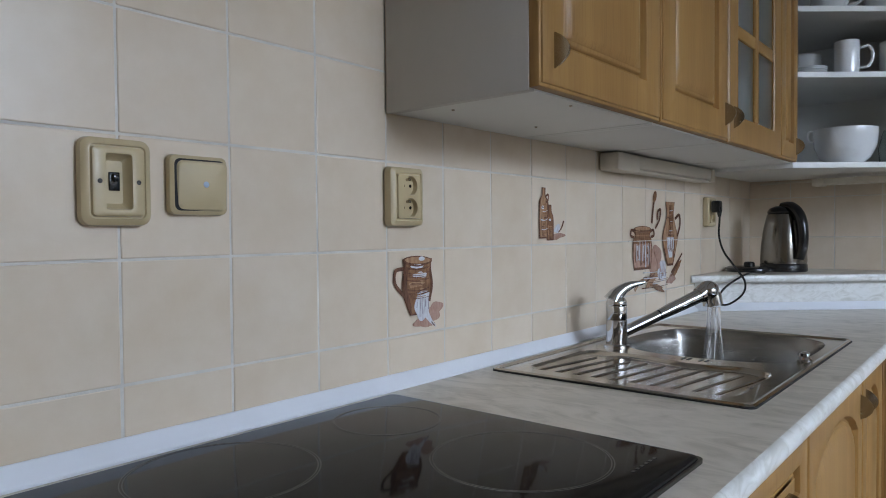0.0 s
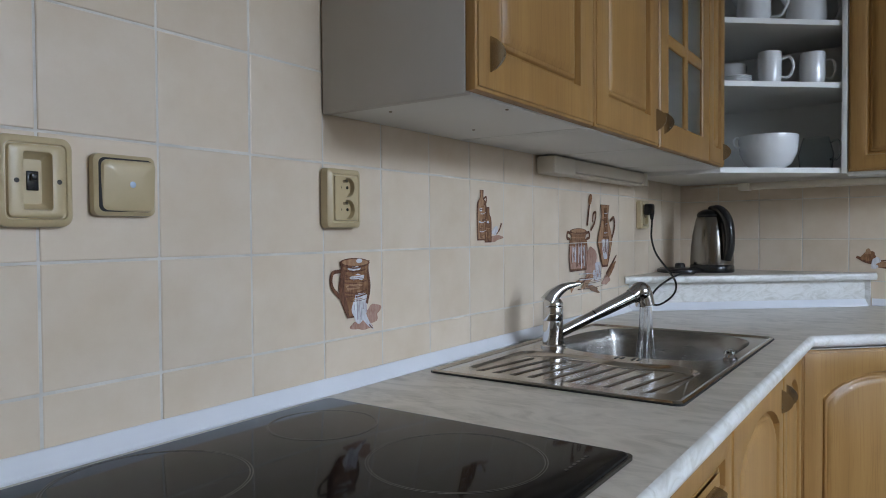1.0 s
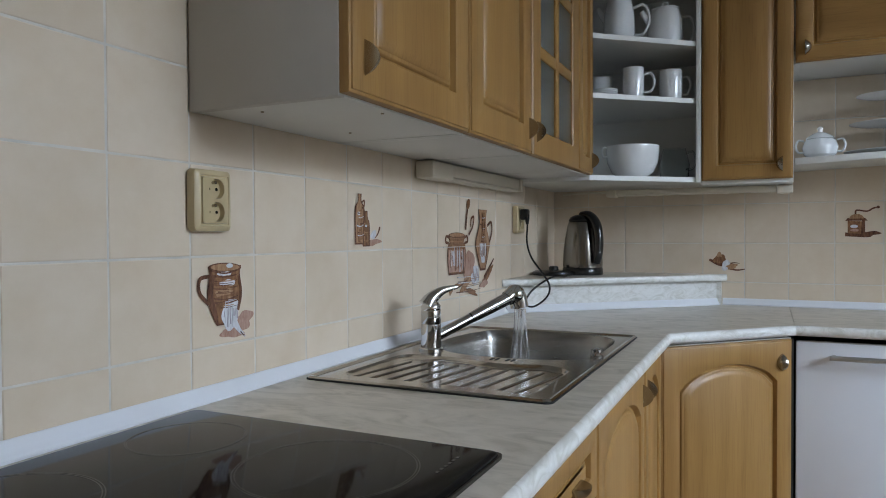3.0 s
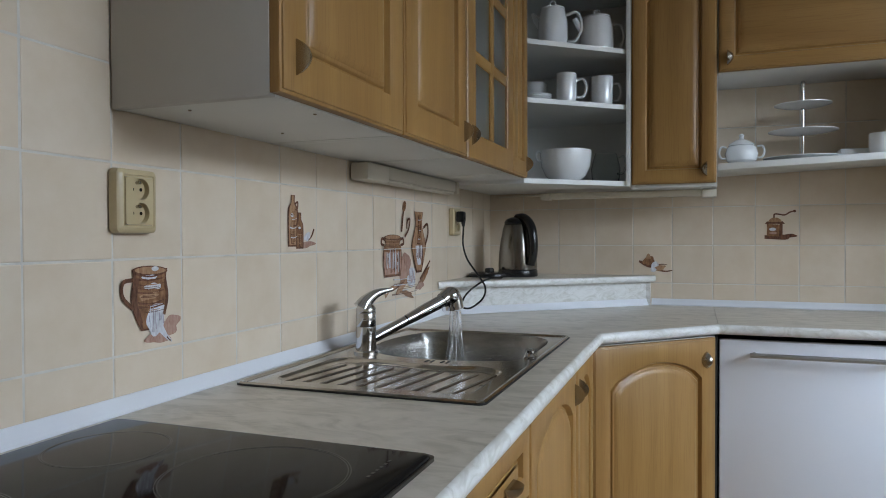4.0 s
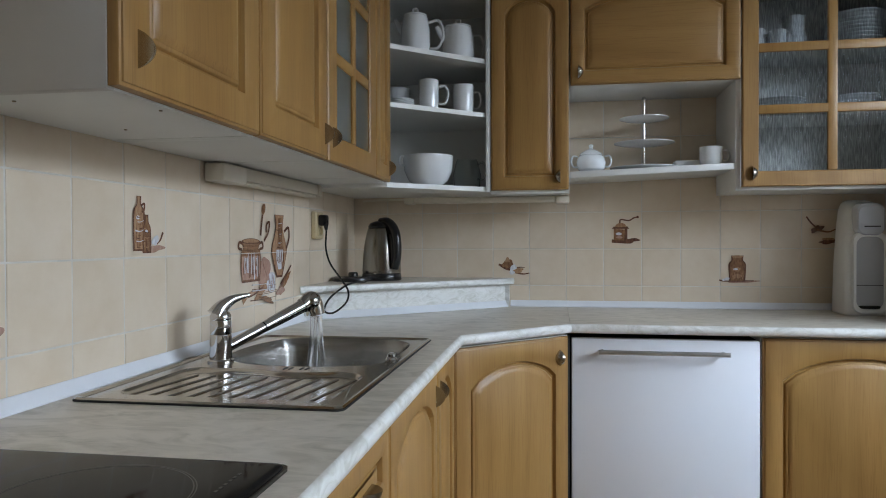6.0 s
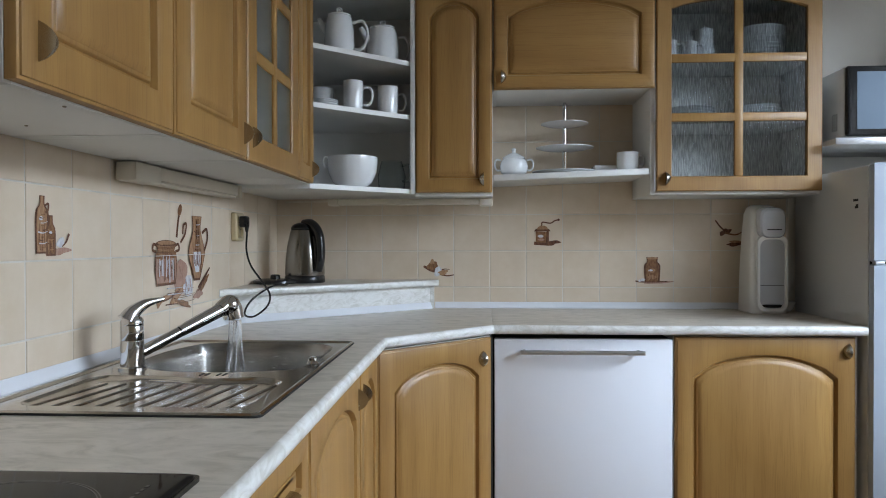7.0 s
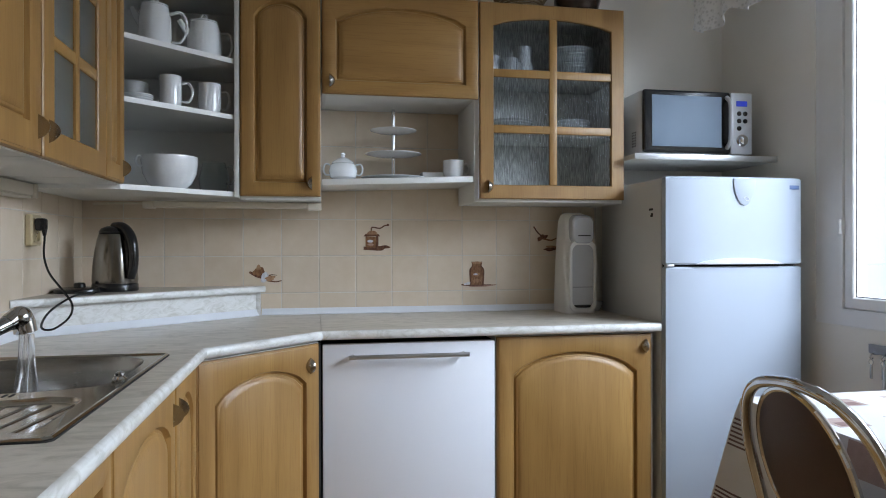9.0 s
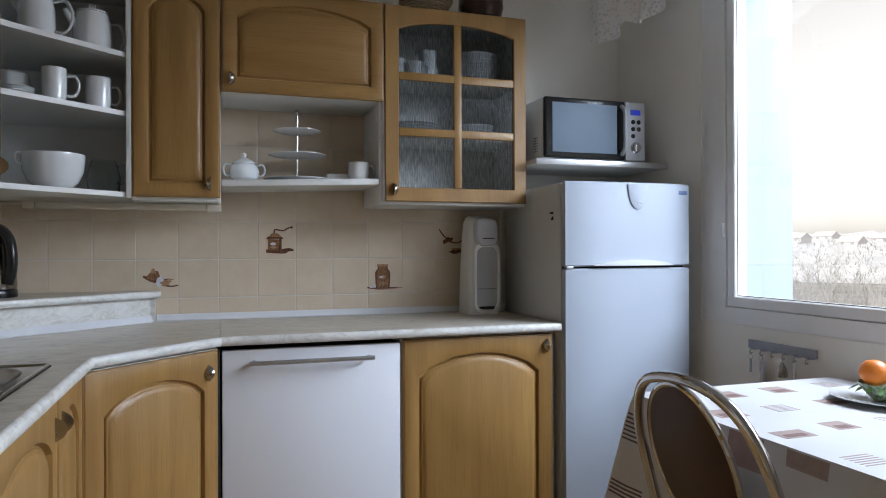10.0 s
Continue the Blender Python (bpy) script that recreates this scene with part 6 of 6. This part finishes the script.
LACE = lace_mat()
build_curtain()


# ---- outside ----
def outside():
    GROUND = node_mat("winter_grass", (0.40, 0.41, 0.41), 0.95, 0, 0.2, (0.15, 0.15, 0.15), 0.3, 4)
    # bark, roofs, house walls and scrub are paled: haze put into their colours
    BARK = node_mat("haze_paled_bark", (0.54, 0.53, 0.53), 0.9, 0, 0.2, (3, 3, 3), 0.4, 30)
    HILL = node_mat("haze_glow_hill", (0.46, 0.46, 0.47), 0.95, 0, 0.3, (0.12, 0.12, 0.3), dark=(0.26, 0.27, 0.29))
    # the hill's emission is added glow that imitates haze
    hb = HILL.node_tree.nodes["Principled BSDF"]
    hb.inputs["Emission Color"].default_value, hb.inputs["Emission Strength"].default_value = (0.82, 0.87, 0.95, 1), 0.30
    ROOF = node_mat("haze_paled_roof", (0.62, 0.60, 0.61), 0.9, 0, 0.1)
    HOUSE = node_mat("haze_paled_render", (0.66, 0.65, 0.64), 0.9, 0, 0.08)
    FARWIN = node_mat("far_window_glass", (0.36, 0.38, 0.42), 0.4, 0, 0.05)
    BUSH = node_mat("haze_greyed_scrub", (0.46, 0.455, 0.45), 0.95, 0, 0.25, (2, 2, 2))
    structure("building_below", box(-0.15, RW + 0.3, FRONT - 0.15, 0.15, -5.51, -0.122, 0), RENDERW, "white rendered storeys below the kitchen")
    structure("ground", box(-1500, 2500, -1500, 2500, -6.1, -5.5, 0), GROUND, "winter grass slope far below the window")
    rng = random.Random(12)
    bm = bmesh.new()
    cols = []
    def hill_z(i, k):
        top = 7.6 + 1.2 * math.sin(i * 0.21) + 0.5 * math.sin(i * 1.3)
        return -5.5 + (top + 5.5) * min(1, max(0, (k - 0.5) / 0.5)) ** 1.2
    steps = [0.5, 0.58, 0.66, 0.74, 0.82, 0.9, 1.0]
    for i in range(181):
        a = radians(2 + i * 0.475)
        d = 300
        cols.append([bm.verts.new((d * k * math.cos(a), d * k * math.sin(a), hill_z(i, k) + rng.uniform(-0.4, 0.4) * (k > 0.5) + (rng.uniform(0, 1.0) if k == 1.0 else 0))) for k in steps]
                    + [bm.verts.new((d * 1.6 * math.cos(a), d * 1.6 * math.sin(a), -5.5))])
    for a, b in zip(cols, cols[1:]):
        for j in range(len(steps)):
            bm.faces.new((a[j], b[j], b[j + 1], a[j + 1]))
    structure("backdrop", bm, HILL, "wooded hillside beyond the town, haze added as a glow")
    def twig(bm, p, d, ln, r, depth):
        q = p + d * ln
        merge(bm, tube([p, p + d * ln * 0.5 + Vector((rng.uniform(-1, 1), rng.uniform(-1, 1), 0)) * ln * 0.06, q], (r, r * 0.6), 5, 2))
        if depth:
            for _ in range(3):
                e = (d + Vector((rng.uniform(-0.8, 0.8), rng.uniform(-0.8, 0.8), rng.uniform(-0.1, 0.6)))).normalized()
                twig(bm, p + d * ln * rng.uniform(0.5, 1.0), e, ln * rng.uniform(0.55, 0.75), r * 0.55, depth - 1)
    spots = [(16, 10.5), (19, 14.5), (24, 15), (15, 12.6), (30, 24), (27, 20.5), (21, 12.2), (34, 22), (22, 17.5), (26, 17), (31, 19.5), (18, 11.5)]
    for i, (x, y) in enumerate(spots):
        t = thing("bare_tree", (x, y, -5.5), "leafless tree on the slope outside, paled for haze", "tree", "bare trees")
        h = rng.uniform(2.6, 3.4)
        p = Vector((x, y, -5.52))
        part("trunk", tube([p, p + Vector((0.1, 0.05, h * 0.5)), p + Vector((0.05, 0.1, h))], (0.12, 0.06), 8), BARK, t)
        bm = bmesh.new()
        for k in range(5):
            a = rng.uniform(0, 6.28)
            twig(bm, p + Vector((0.05, 0.08, h * rng.uniform(0.55, 0.98))), Vector((math.cos(a) * 0.6, math.sin(a) * 0.6, 0.9)).normalized(), rng.uniform(1.3, 1.9), 0.034, 3)
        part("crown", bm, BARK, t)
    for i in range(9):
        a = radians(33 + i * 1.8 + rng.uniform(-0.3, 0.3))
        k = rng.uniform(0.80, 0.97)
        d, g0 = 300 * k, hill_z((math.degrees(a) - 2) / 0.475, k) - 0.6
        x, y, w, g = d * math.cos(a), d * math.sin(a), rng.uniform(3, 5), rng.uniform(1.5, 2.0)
        t = thing("far_house", (x, y, g0), "small house with a pitched roof in the distance, paled for haze", "house", "far houses")
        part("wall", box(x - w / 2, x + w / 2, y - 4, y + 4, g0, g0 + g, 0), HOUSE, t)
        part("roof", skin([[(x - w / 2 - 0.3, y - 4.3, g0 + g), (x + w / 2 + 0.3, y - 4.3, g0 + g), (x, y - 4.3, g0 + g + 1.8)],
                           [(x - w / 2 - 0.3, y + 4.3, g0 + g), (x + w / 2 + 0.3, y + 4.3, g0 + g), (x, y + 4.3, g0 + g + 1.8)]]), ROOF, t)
        for q in (-1, 1):
            part("window", box(x - w / 2 - 0.05, x - w / 2 + 0.02, y + q * 1.8 - 0.6, y + q * 1.8 + 0.6, g0 + g * 0.4, g0 + g * 0.4 + 0.8, 0), FARWIN, t)
    bm = bmesh.new()
    for k in range(2600):
        a, d = radians(rng.uniform(30, 62)), rng.uniform(60, 270)
        g0 = hill_z((math.degrees(a) - 2) / 0.475, d / 300) if d > 150 else -5.5
        p = Vector((d * math.cos(a), d * math.sin(a), g0 - 0.2))
        r = rng.uniform(0.6, 1.7)
        for q in range(4):
            e = Vector((rng.uniform(-1, 1), rng.uniform(-1, 1), rng.uniform(0.6, 1.8))) * r
            s = Vector((rng.uniform(-1, 1), rng.uniform(-1, 1), 0.1)) * 0.16
            v = [bm.verts.new(c) for c in (p, p + s, p + e)]
            bm.faces.new(v)
    tagged(part("scrub", bm, BUSH, smooth=False), "leafless scrub on the slope, greyed for haze", "scrub", "", "stuff")


outside()
lay_tiles()
